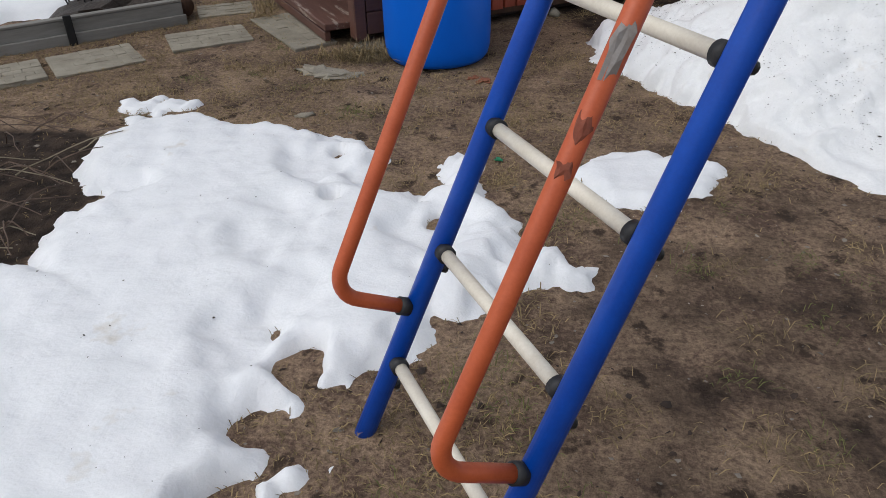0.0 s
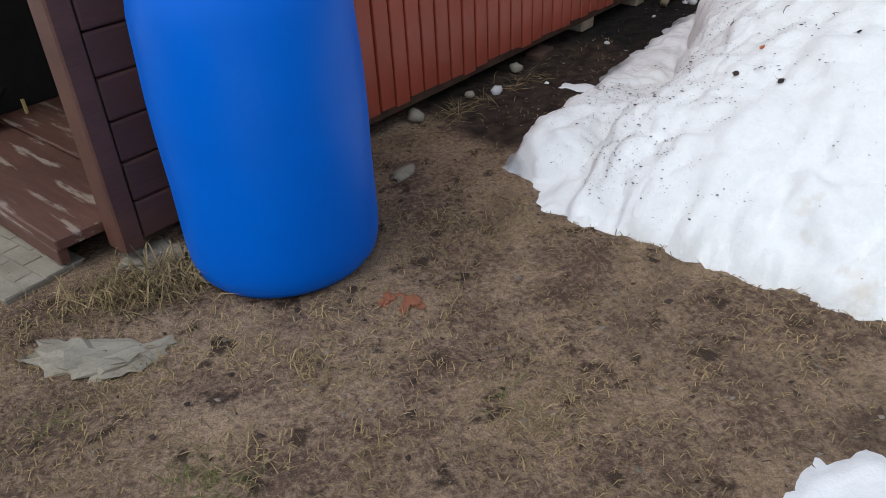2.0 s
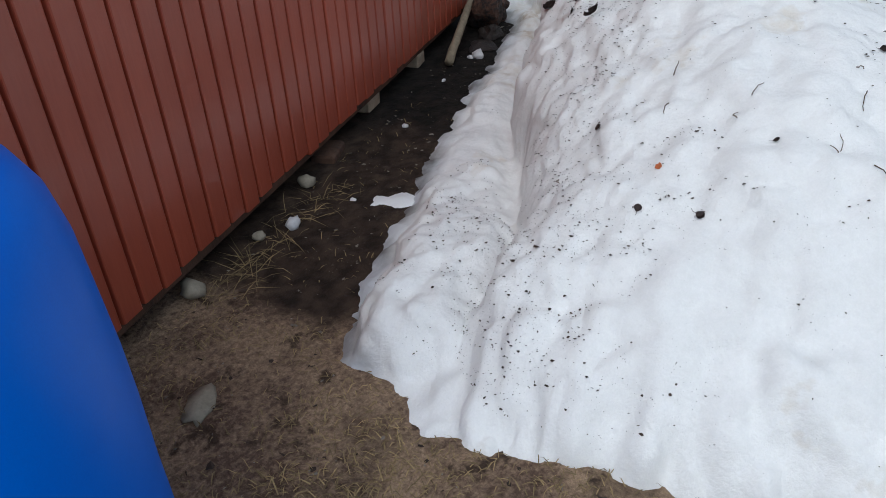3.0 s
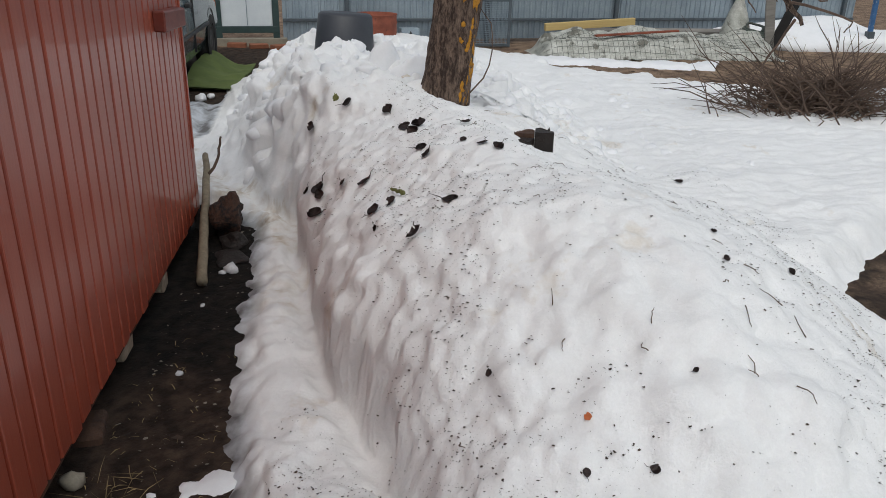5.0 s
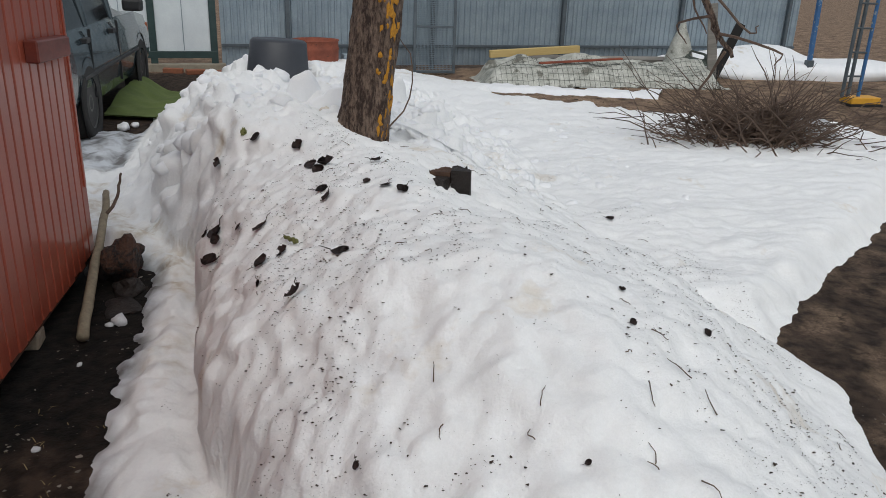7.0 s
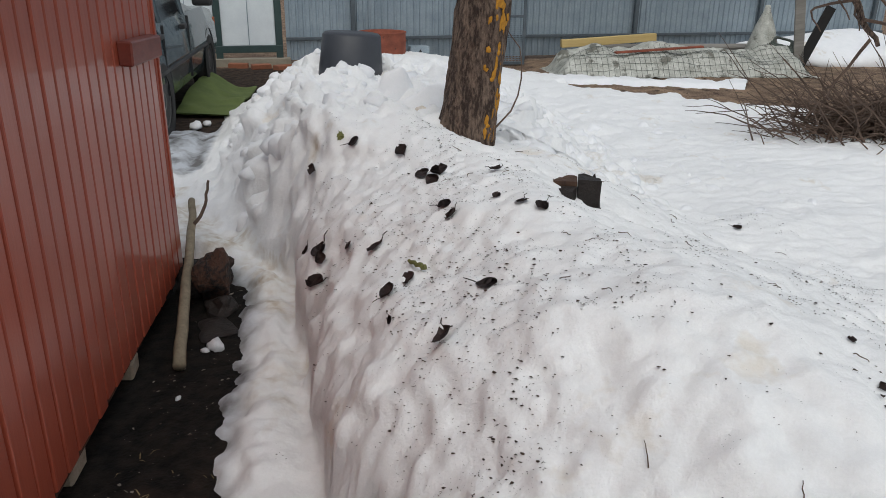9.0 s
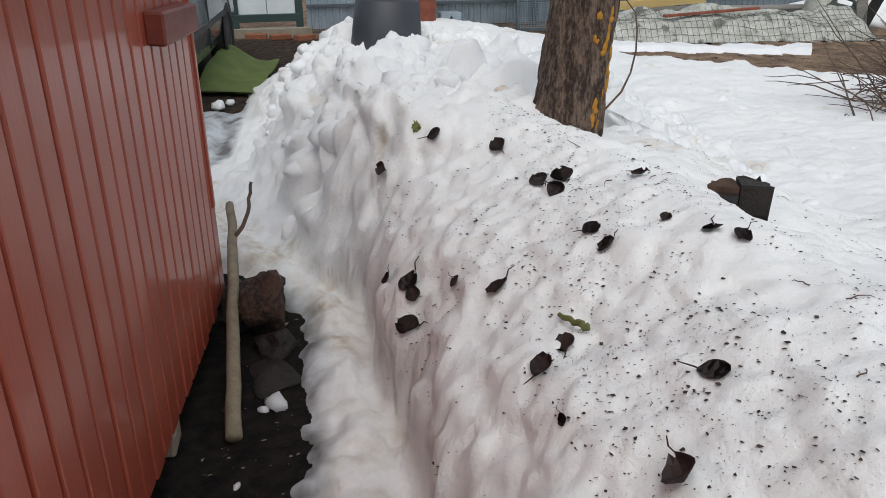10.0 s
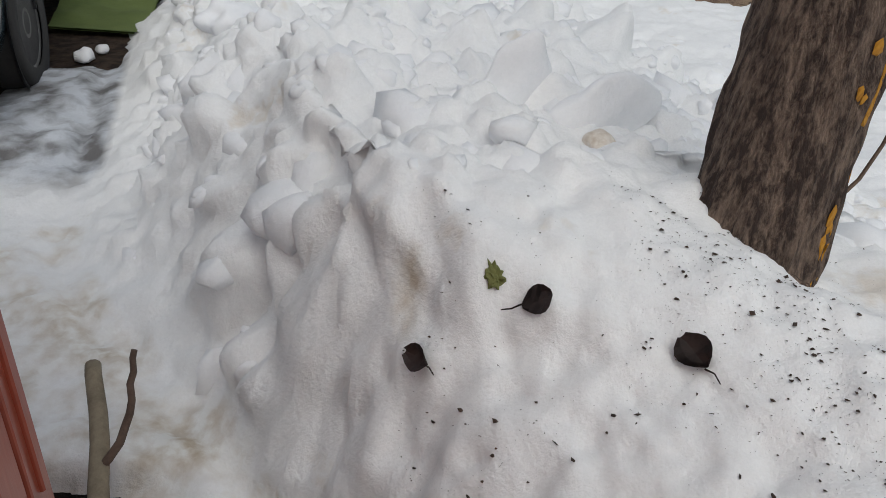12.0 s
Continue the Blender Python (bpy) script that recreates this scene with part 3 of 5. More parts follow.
def patch_h(x, y):
    """Snow of the small patches over the soil at a place, or 0."""
    for us, vs, hs in PATCH_AT:
        if us[0] <= x <= us[-1] and vs[0] <= y <= vs[-1]:
            u = us[min(len(us) - 1, round((x - us[0]) / (us[1] - us[0])))]
            v = vs[min(len(vs) - 1, round((y - vs[0]) / (vs[1] - vs[0])))]
            if hs[(u, v)] > 0:
                return hs[(u, v)]
    return 0.0


# ---- shed with its porch ----
WALL_TOP, SILL = 2.25, 0.10
shed = thing("shed", at(0, 0.015, 0, 1.0), "red-brown painted board shed with a brown porch", "shed", kind="structure")
LEN0, LEN1, DEEP = -0.42, 2.995, 1.32
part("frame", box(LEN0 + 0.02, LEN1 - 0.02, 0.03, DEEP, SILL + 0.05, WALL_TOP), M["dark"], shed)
part("foundation", box(LEN0, LEN1 - 0.06, 0.16, DEEP, -0.1, SILL + 0.04), M["mud"], shed)
part("sill", box(LEN0, LEN1 - 0.03, 0.02, 0.12, SILL - 0.04, SILL + 0.06), M["cut_wood"], shed)
part("roof", box(-1.6, LEN1 + 0.25, -0.3, DEEP + 0.3, WALL_TOP + 0.01, WALL_TOP + 0.07, m=pose(0, 0, 0, -6)), M["grey_wood"], shed)
PITCH = 0.0863
n_planks = round((LEN1 - LEN0) / PITCH)
plank_bm = bmesh.new()
prof = [(-0.0429, 0.004), (-0.0355, 0.0035), (-0.0340, -0.0110), (-0.0325, -0.0142), (-0.0290, -0.016), (0.0365, -0.016), (0.0400, -0.0142), (0.0415, -0.0110), (0.0424, 0.004)]
lo = [plank_bm.verts.new((x, y, SILL)) for x, y in prof]
hi = [plank_bm.verts.new((x, y, WALL_TOP)) for x, y in prof]
for i in range(len(prof) - 1):
    plank_bm.faces.new((lo[i], lo[i + 1], hi[i + 1], hi[i]))
plank_bm.faces.new(lo[::-1])
plank_bm.faces.new(hi)
plank_bm.faces.new((lo[-1], lo[0], hi[0], hi[-1]))
bmesh.ops.recalc_face_normals(plank_bm, faces=plank_bm.faces)
plank_mesh = None
for i in range(n_planks):
    if plank_mesh is None:
        ob = part("plank", plank_bm, M["red_paint"], shed)
        plank_mesh = ob.data
    else:
        ob = new("plank", plank_mesh)
        ob.parent = shed
    ob.matrix_local = pose(LEN0 + PITCH * (i + 0.5), 0.016 + random.uniform(-0.0015, 0.0015), random.uniform(-0.012, 0.008))
part("corner_trim", box(LEN1 - 0.012, LEN1 + 0.012, -0.006, 0.02, 0.42, WALL_TOP, 0.003), M["red_paint"], shed)
part("side_wall", box(LEN1 - 0.01, LEN1 + 0.01, 0.02, DEEP, SILL, WALL_TOP), M["red_paint"], shed)
# wooden turn-button with nails
latch = part("latch_block", box(-0.2, 0.2, -0.05, 0.0, -0.042, 0.042, 0.006, rough=0.004), M["latch_paint"], shed, "dark red painted block screwed across the boards", m=pose(2.68, 0, 1.055, 0, 2, 0))
for i in range(3):
    part("nail", tube([(0.16 + 0.025 * i, -0.03, 0.02 - 0.018 * i), (0.235 + 0.01 * i, -0.032, 0.021 - 0.018 * i)], 0.0022, sides=5), M["rust"], latch)

# porch: post, log side, deck, door frame
part("corner_post", box(-1.035, -0.965, -0.022, 0.075, 0.05, WALL_TOP, 0.006), M["brown_paint"], shed)
for i in range(17):
    part("log_board", box(-0.960, LEN0 - 0.005, -0.012 + random.uniform(-0.002, 0.002), 0.03, 0.07 + 0.126 * i, 0.193 + 0.126 * i, 0.010, seg=2), M["brown_paint"], shed)
for i in range(2):
    part("deck_board", box(-1.175 + 0.335 * i, -0.845 + 0.335 * i, 0.085, 1.24, 0.095, 0.135, 0.005, rough=0.003), M["porch_wood"], shed)
part("deck_edge", box(-1.17, -1.135, 0.12, 1.2, 0.03, 0.084), M["brown_paint"], shed)
part("door_jamb", box(-1.06, -0.99, 1.12, 1.24, 0.126, 2.1, 0.005), M["brown_paint"], shed)
part("inner_jamb", box(-0.985, -0.95, 1.14, 1.20, 0.126, 2.1, 0.004), M["porch_wood"], shed)
part("door_header", box(-1.06, -0.96, 0.085, 1.24, 2.105, 2.24), M["brown_paint"], shed)
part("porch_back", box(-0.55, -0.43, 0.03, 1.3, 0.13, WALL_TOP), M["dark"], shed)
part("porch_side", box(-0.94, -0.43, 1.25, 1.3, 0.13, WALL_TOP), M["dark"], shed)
part("far_wall", box(-1.0, LEN1, 1.325, 1.345, SILL, WALL_TOP), M["red_paint"], shed)


# ---- barrel ----
barrel = thing("barrel", pose(-0.035, 4.185, 0.0), "bright blue plastic drum standing on the soil", "barrel")
R = 0.286
pr = [(R - 0.05, 0.0), (R - 0.03, 0.006), (R - 0.012, 0.03), (R - 0.003, 0.07), (R, 0.13), (R, 0.30), (R + 0.004, 0.45), (R + 0.004, 0.55), (R, 0.66), (R - 0.004, 0.76), (R - 0.016, 0.83), (R - 0.04, 0.88), (R - 0.08, 0.91), (R - 0.12, 0.92), (R - 0.13, 0.912), (0.0, 0.91)]
part("body", lathe([(0.0, 0.004)] + pr, 72, cap_ends=False), M["blue_plastic"], barrel, smooth=True)
part("bung", lathe([(0.0, 0.94), (0.03, 0.938), (0.034, 0.912), (0.034, 0.908)], 16, cap_ends=False), M["black_plastic"], barrel, smooth=True, m=pose(0.1, 0.02, 0.0))

# ---- climbing ladder ----
LD = Vector((0.366, 0.223, 0.904)).normalized()
LW = Vector((0.461, -0.887, 0.0)).normalized()
LN = LW.cross(LD)
P0 = Vector((-0.010, 1.371, 0.0))
WIDE = 0.522
ladder = thing("climbing_ladder", Matrix.Translation(P0), "children's climbing ladder of blue steel tube with orange handrails", "ladder")
LONG = 2.3
for side, name in ((0, "rail"), (1, "rail")):
    base = LW * WIDE * side
    part(name, tube([base - LD * 0.02, base + LD * LONG], 0.024, sides=20), M["blue_paint"], ladder, "blue painted steel tube", smooth=True)
for k in range(7):
    a = LD * (0.200 + 0.2875 * k)
    rung = part("rung", tube([a + LW * 0.035, a + LW * (WIDE - 0.035)], 0.0148, sides=16), M["white_plastic"], ladder, "scuffed cream plastic rung", smooth=True)
    for e in (0.018, WIDE - 0.04):
        part("end_cap", tube([a + LW * e, a + LW * (e + 0.022)], 0.0205, sides=16), M["black_plastic"], rung, smooth=True)
for side in (0, 1):
    base = LW * WIDE * side
    a = base + LD * 0.335
    out = LN * 0.205
    pts = [a + LN * 0.03, a + LN * 0.13 + LD * 0.002]
    for k in range(1, 9):
        th = math.pi / 2 * k / 8
        pts.append(a + LN * (0.140 + 0.065 * math.sin(th)) + LD * (0.065 * (1 - math.cos(th)) + 0.002))
    pts.append(a + out + LD * 1.5)
    worn = ((0.50, 0.535), (0.555, 0.60), (0.64, 0.74)) if side else ((0.675, 0.690), (0.700, 0.712), (0.688, 0.725))
    for j, (k0, k1) in enumerate(worn):
        at_ = a + out + LD * (k0 + k1) / 2
        face = Vector((0.24 - 0.27 * (1 - side), 0.57 * (1 - side), 1.32)) - (P0 + at_)
        face = (face - LD * face.dot(LD)).normalized()
        m_ = Matrix((LD, face.cross(LD), face)).transposed().to_4x4()
        part("bare_patch", lump(((k1 - k0) / 2, 0.0115, 0.006), 0.5, 200 + j, 2, 2.2), M["grey_wear"] if j == 2 else M["rust"], ladder, "paint worn to bare metal", m=Matrix.Translation(at_ + face * 0.0125) @ m_)
    hr = part("handrail", tube(pts, 0.0165, sides=16), M["orange_paint"], ladder, "orange painted bent handrail, chipped", smooth=True)
    part("collar", tube([a + LN * 0.018, a + LN * 0.042], 0.021, sides=16), M["black_plastic"], hr, smooth=True)
    for k in (0.12, 0.43, 0.75, 1.05):
        b = base + LD * (k + 0.012) + LW * (0.0 if side else 0.0) + LN * -0.02
        part("bolt_cap", tube([b, b - LN * 0.016], 0.011, sides=10), M["black_plastic"], ladder, smooth=True)

# ---- tree ----
tree = thing("tree", at(3.25, 1.195, 0.34), "old apple tree trunk with yellow lichen, standing in snow", "tree")
bm = bmesh.new()
rings, SIDES = [], 72
for i in range(135):
    z = i * 0.02
    for_r = 0.126 - 0.007 * z + 0.018 * math.exp(-z * 5)
    cx, cy = 0.008 * math.sin(z * 3) + 0.14 * z, -0.13 * z
    ring = []
    for k in range(SIDES):
        a = 2 * math.pi * k / SIDES
        r = for_r * (1 + 0.06 * noise.noise(Vector((math.cos(a) * 1.5, math.sin(a) * 1.5, z * 1.2))) + 0.15 * (abs(noise.fractal(Vector((math.cos(a) * 5.0, math.sin(a) * 5.0, z * 4.5)), 1.0, 2.0, 4)) - 0.25))
        ring.append(bm.verts.new((cx + r * math.cos(a), cy + r * math.sin(a), z)))
    rings.append(ring)
for r0, r1 in zip(rings, rings[1:]):
    for k in range(SIDES):
        bm.faces.new((r0[k], r0[(k + 1) % SIDES], r1[(k + 1) % SIDES], r1[k]))
part("trunk", bm, M["bark"], tree, smooth=True)

# ---- fence and gate ----
F0, F1 = (10.55, -0.30), (11.9, 8.35)
fence = thing("fence", Matrix.Identity(4), "grey corrugated metal sheet fence on steel rails", "fence", kind="structure")


def fence_at(k, off=0.0, z=0.0):
    """A pose k metres along the fence, its x along it and its y away from the yard."""
    ds, dq = F1[0] - F0[0], F1[1] - F0[1]
    ln = math.hypot(ds, dq)
    ds, dq = ds / ln, dq / ln
    x, y = xy(F0[0] + ds * k + dq * off, F0[1] + dq * k - ds * off)
    return pose(x, y, z, 0, 0, YAW - math.degrees(math.atan2(dq, ds)))


def corrugated(w, z0, z1, pitch=0.09, depth=0.016):
    bm = bmesh.new()
    xs = []
    n = round(w / pitch)
    for i in range(n):
        for f, d in ((0.0, 0), (0.55, 0), (0.66, 1), (0.89, 1)):
            xs.append(((i + f) * pitch, d * depth))
    xs.append((n * pitch, 0))
    a = [bm.verts.new((x, -y, z0)) for x, y in xs]
    b = [bm.verts.new((x, -y, z1)) for x, y in xs]
    for i in range(len(xs) - 1):
        bm.faces.new((a[i], a[i + 1], b[i + 1], b[i]))
    return bm


k = 0.0
for i in range(9):
    sheet = part("sheet", corrugated(1.08, 0.06, 2.0), M["zinc"], fence)
    sheet.matrix_world = fence_at(k, 0.03 + 0.004 * (i % 2))
    k += 1.06
FENCE_LEN = k
for i in range(5):
    post_ = part("post", box(-0.03, 0.03, -0.03, 0.03, -0.1, 2.0), M["rail"], fence)
    post_.matrix_world = fence_at(i * 2.1 + 0.9, -0.03)
for z in (0.34, 1.7):
    rail_ = part("rail", box(0, FENCE_LEN, -0.02, 0.02, z - 0.02, z + 0.02), M["rail"], fence)
    rail_.matrix_world = fence_at(0, -0.015)
gate = thing("gate", fence_at(-3.26, 0.0), "white sheet-metal gate in a dark green frame", "gate", kind="structure")
for i in range(5):
    part("stile", box(0.78 * i, 0.78 * i + 0.09, -0.03, 0.03, 0.1, 2.0), M["gate_green"], gate)
for i in range(4):
    part("panel", box(0.78 * i + 0.09, 0.78 * i + 0.78, -0.006, 0.006, 0.26, 1.9), M["gate_white"], gate)
    part("panel_seam", box(0.78 * i + 0.43, 0.78 * i + 0.44, -0.012, -0.006, 0.27, 1.9, 0), M["zinc"], gate)
part("bottom_rail", box(0, 3.21, -0.034, 0.034, 0.17, 0.26), M["gate_green"], gate)
part("threshold", box(0, 3.3, -0.12, 0.04, 0.0, 0.10), M["slab"], gate)


# ---- car ----
car = thing("car", at(5.2, -0.75, 0.0, 2.5), "dark grey-green old estate car parked on ice", "car")
W = 1.6


def shell(rows):
    """Body lofted along its length: rows of x and a half section from the sill up to the middle, mirrored over."""
    bm = bmesh.new()
    loops = []
    for x, prof in rows:
        pts = [(y, z) for y, z in prof] + [(W - y, z) for y, z in reversed(prof)]
        loops.append([bm.verts.new((x, y, z)) for y, z in pts])
    n = len(loops[0])
    for a, b in zip(loops, loops[1:]):
        for i in range(n):
            bm.faces.new((a[i], a[(i + 1) % n], b[(i + 1) % n], b[i]))
    bm.faces.new(loops[0][::-1])
    bm.faces.new(loops[-1])
    bmesh.ops.recalc_face_normals(bm, faces=bm.faces)
    return bm


belt = [(0.06, 0.26), (0.02, 0.36), (0.0, 0.55), (0.012, 0.74), (0.05, 0.88)]
rows_low = []
for x, lift in ((0.0, -0.06), (0.06, 0.0), (0.42, 0.0), (3.2, 0.0), (3.9, -0.08), (4.02, -0.14)):
    taper = 0.05 if x in (0.0, 4.02) else (0.02 if x in (0.06, 3.9) else 0.0)
    rows_low.append((x, [(y + taper, z + (lift if z > 0.5 else 0)) for y, z in belt]))
body = part("body", shell(rows_low), M["car"], car)
cab = [(0.05, 0.88), (0.075, 0.98), (0.15, 1.28), (0.22, 1.36), (0.40, 1.39)]
part("cabin", shell([(0.04, [(y + 0.03, z) for y, z in cab]), (0.35, cab), (2.1, cab), (2.75, [(y + 0.02, 0.88 + (z - 0.88) * 0.12) for y, z in cab])]), M["glass"], car, "dark car windows")
part("roof", shell([(0.10, [(0.20, 1.345), (0.24, 1.38), (0.4, 1.41)]), (2.05, [(0.20, 1.345), (0.24, 1.38), (0.4, 1.41)])]), M["car"], car)
for x in (0.08, 1.02, 2.02):
    part("pillar", tube([(x + 0.02, 0.058, 0.87), (x + 0.06, 0.135, 1.27), (x + 0.1, 0.2, 1.35)], 0.03, sides=6), M["car"], car)
for x in (0.95, 2.05):
    part("door_seam", box(x, x + 0.008, -0.003, 0.02, 0.32, 0.86, 0), M["black_plastic"], car)
for x in (0.80, 1.82):
    part("door_handle", box(x - 0.07, x + 0.07, -0.02, 0.03, 0.765, 0.805, 0.006), M["black_plastic"], car)
part("side_moulding", box(0.6, 3.0, -0.012, 0.02, 0.50, 0.53, 0.004), M["black_plastic"], car)
part("mirror", box(2.45, 2.56, -0.17, 0.02, 0.92, 1.04, 0.03, seg=2), M["black_plastic"], car)
part("front_lamp", box(3.84, 3.97, 0.035, 0.08, 0.6, 0.72, 0.01), M["orange_bit"], car)
part("bumper", box(-0.08, 0.08, 0.02, W - 0.02, 0.36, 0.5, 0.02), M["black_plastic"], car)
for x in (0.78, 3.2):
    arch = part("wheel_arch", lathe([(0.0, 0.0), (0.335, 0.0), (0.345, 0.012)], 32, cap_ends=False), M["black_plastic"], car, m=pose(x, 0.013, 0.315, 90))
    wheel = part("wheel", lathe([(0.20, -0.012), (0.275, -0.02), (0.295, -0.005), (0.30, 0.05), (0.30, 0.12), (0.28, 0.15), (0.1, 0.15)], 36, cap_ends=False), M["rubber"], car, "worn tyre", smooth=True, m=pose(x, 0.01, 0.30, 270))
    part("rim", lathe([(0.0, 0.02), (0.06, 0.0), (0.12, 0.022), (0.17, 0.015), (0.205, -0.004)], 30, cap_ends=False), M["rim"], wheel, "dull steel rim", smooth=True)


# ---- tree limbs ----
def bough(points, r0, r1, n=14, wob=0.02, seed=1, sides=7):
    """Smooth tapered limb through a few points."""
    rnd = random.Random(seed)
    pts = [Vector(p) for p in points]
    out = []
    for i in range(n + 1):
        t = i / n * (len(pts) - 1)
        k = min(int(t), len(pts) - 2)
        f = t - k
        p0, p1, p2, p3 = pts[max(k - 1, 0)], pts[k], pts[k + 1], pts[min(k + 2, len(pts) - 1)]
        p = 0.5 * ((2 * p1) + (p2 - p0) * f + (2 * p0 - 5 * p1 + 4 * p2 - p3) * f * f + (3 * p1 - p0 - 3 * p2 + p3) * f ** 3)
        if 0 < i < n:
            p = p + Vector([rnd.uniform(-wob, wob) for _ in range(3)])
        out.append(p)
    return tube(out, [r0 + (r1 - r0) * i / n for i in range(n + 1)], sides=sides)


inv = tree.matrix_world.inverted()


def T_(s, q, z):
    x, y = xy(s, q)
    return inv @ Vector((x, y, z))


limb = part("limb", bough([(0.3, -0.28, 2.3), T_(3.3, 2.1, 2.75), T_(3.45, 2.75, 1.9), T_(3.42, 3.05, 1.25), T_(3.36, 3.2, 1.0)], 0.045, 0.010, 20, 0.012, 3), M["bark"], tree, smooth=True)
part("limb", bough([(0.29, -0.27, 2.2), T_(2.9, 0.6, 3.0), T_(2.5, 0.1, 3.4)], 0.05, 0.02, 10, 0.02, 5), M["bark"], tree, smooth=True)
part("limb", bough([(0.33, -0.31, 2.5), T_(3.9, 1.6, 3.2), T_(4.6, 1.8, 3.7)], 0.055, 0.02, 10, 0.02, 6), M["bark"], tree, smooth=True)
rt = random.Random(11)
for i in range(9):
    z0 = 1.75 - 0.09 * i
    a = T_(3.45 - 0.01 * i, 2.80 + 0.045 * i, z0)
    b = a + Vector((rt.uniform(-0.2, 0.2), rt.uniform(-0.34, 0.1), rt.uniform(-0.25, -0.02)))
    c = b + Vector((rt.uniform(-0.1, 0.1), rt.uniform(-0.16, 0.06), rt.uniform(-0.16, 0.06)))
    part("twig", bough([a, b, c], 0.009, 0.003, 7, 0.008, i, 5), M["twig"], limb)
part("shoot", bough([(0.04, -0.15, 0.28), (0.05, -0.26, 0.42), (0.06, -0.28, 0.62), (0.09, -0.21, 0.74)], 0.005, 0.002, 8, 0.004, 8, 5), M["twig"], tree)
# lichen patches on the side away from the shed
rl = random.Random(4)
for i in range(150):
    z = rl.uniform(0.16, 1.4)
    a = -2.5 + 0.2 * math.sin(z * 4) + rl.gauss(0, 0.2)
    r = 0.126 - 0.007 * z + 0.018 * math.exp(-z * 5)
    d = Vector((math.cos(a), math.sin(a), 0))
    bm = lump((rl.uniform(0.006, 0.016), 0.004, rl.uniform(0.012, 0.035)), 0.6, i, 1, 2.0)
    c = Vector((0.008 * math.sin(z * 3) + 0.14 * z, -0.13 * z, z)) + d * (r * 1.025)
    part("lichen_patch", bm, M["lichen"], tree, "yellow lichen", m=Matrix.Translation(c) @ Euler((0, 0, a + math.pi / 2)).to_matrix().to_4x4())

# ---- split stump ----
stump = thing("stump", at(2.51, 1.55, 0.325, 20) @ Matrix.Scale(0.84, 4), "dark rotten split log stump standing out of the snow", "stump")
for j, (a0, a1, top, rr) in enumerate(((-0.6, 1.0, 0.325, 0.105), (1.0, 2.3, 0.305, 0.10), (2.3, 3.9, 0.22, 0.112), (3.9, 5.68, 0.335, 0.102))):
    bm = bmesh.new()
    n = 14
    loops = []
    for i in range(12):
        z = top * i / 11
        loop = [bm.verts.new((0.003 * math.cos((a0 + a1) / 2), 0.003 * math.sin((a0 + a1) / 2), z))]
        for k in range(n + 1):
            a = a0 + 0.012 + (a1 - a0 - 0.024) * k / n
            r = rr * (1 + 0.16 * noise.noise(Vector((a * 3, z * 2, j))) + 0.10 * noise.noise(Vector((a * 14, z * 6, j + 5))))
            lift = 0.02 * noise.noise(Vector((a * 6, j, 1))) if i == 11 else 0
            loop.append(bm.verts.new((r * math.cos(a), r * math.sin(a), z + lift)))
        loops.append(loop)
    for l0, l1 in zip(loops, loops[1:]):
        m_ = len(l0)
        for k in range(m_):
            bm.faces.new((l0[k], l0[(k + 1) % m_], l1[(k + 1) % m_], l1[k]))
    bm.faces.new(loops[-1])
    bmesh.ops.recalc_face_normals(bm, faces=bm.faces)
    part("wedge", bm, M["cut_wood"] if j == 0 else M["wet_wood"], stump)


# ---- things along the shed's foot ----
def brick(name, s, q, z, turn, size, mat, label, category="brick", tilt=0):
    ob = part(name, box(-size[0] / 2, size[0] / 2, -size[1] / 2, size[1] / 2, 0, size[2], 0.008, rough=0.006), mat, m=at(s, q, z, turn, tilt))
    return tagged(ob, label, category)


brick("brick", 2.26, -0.115, 0.0, 4, (0.10, 0.15, 0.07), M["brick"], "pale brick propping the shed's sill", tilt=0)
brick("brick", 1.70, -0.115, 0.0, -3, (0.11, 0.15, 0.07), M["brick"], "pale worn brick propping the shed's sill")
brick("brick", 1.25, -0.04, -0.035, 10, (0.16, 0.10, 0.06), M["cut_wood"], "crumbling pale brick half sunk in mud")
for i, (s, q, z, a_, b_, c_, tn) in enumerate(((2.76, 0.16, 0.02, 0.085, 0.06, 0.045, 12), (3.00, 0.08, 0.05, 0.11, 0.08, 0.09, -15), (3.12, 0.09, 0.06, 0.08, 0.06, 0.05, 30), (2.58, 0.17, 0.0, 0.10, 0.07, 0.025, 5), (2.95, 0.02, 0.05, 0.08, 0.08, 0.07, 50), (2.86, 0.12, 0.11, 0.10, 0.07, 0.11, -8))):
    tagged(part("rotten_wood", lump((a_, b_, c_), 0.38, 100 + i, 3, 1.1), M["wet_wood"] if i in (0, 3, 4) else M["rotten_wood"], m=at(s, q, z, tn)), "wet black chunk of rotten wood beside the shed", "wood", "rotten wood")
for i, (s, q, r) in enumerate(((3.13, -0.02, 0.06), (3.05, 0.02, 0.05), (0.30, 0.0, 0.035), (1.0, 0.0, 0.03), (0.62, 0.03, 0.02))):
    tagged(part("stone", lump((r * 1.2, r, r * 0.8), 0.25, i + 3, 2), M["wet_wood"] if i < 2 else M["slab"], m=at(s, q, r * 0.4, 30 * i), smooth=True), "rough brown stone at the foot of the shed", "stone", "stones along the shed")
stick = thing("forked_stick", at(2.36, 0.075, 0.0), "pale forked branch leaning on the shed", "branch")
i_ = stick.matrix_world.inverted()
A, B, C = i_ @ Vector((2.396, 5.817, 0.035)), i_ @ Vector((3.19, 6.42, 0.21)), i_ @ Vector((3.386, 6.582, 0.258))
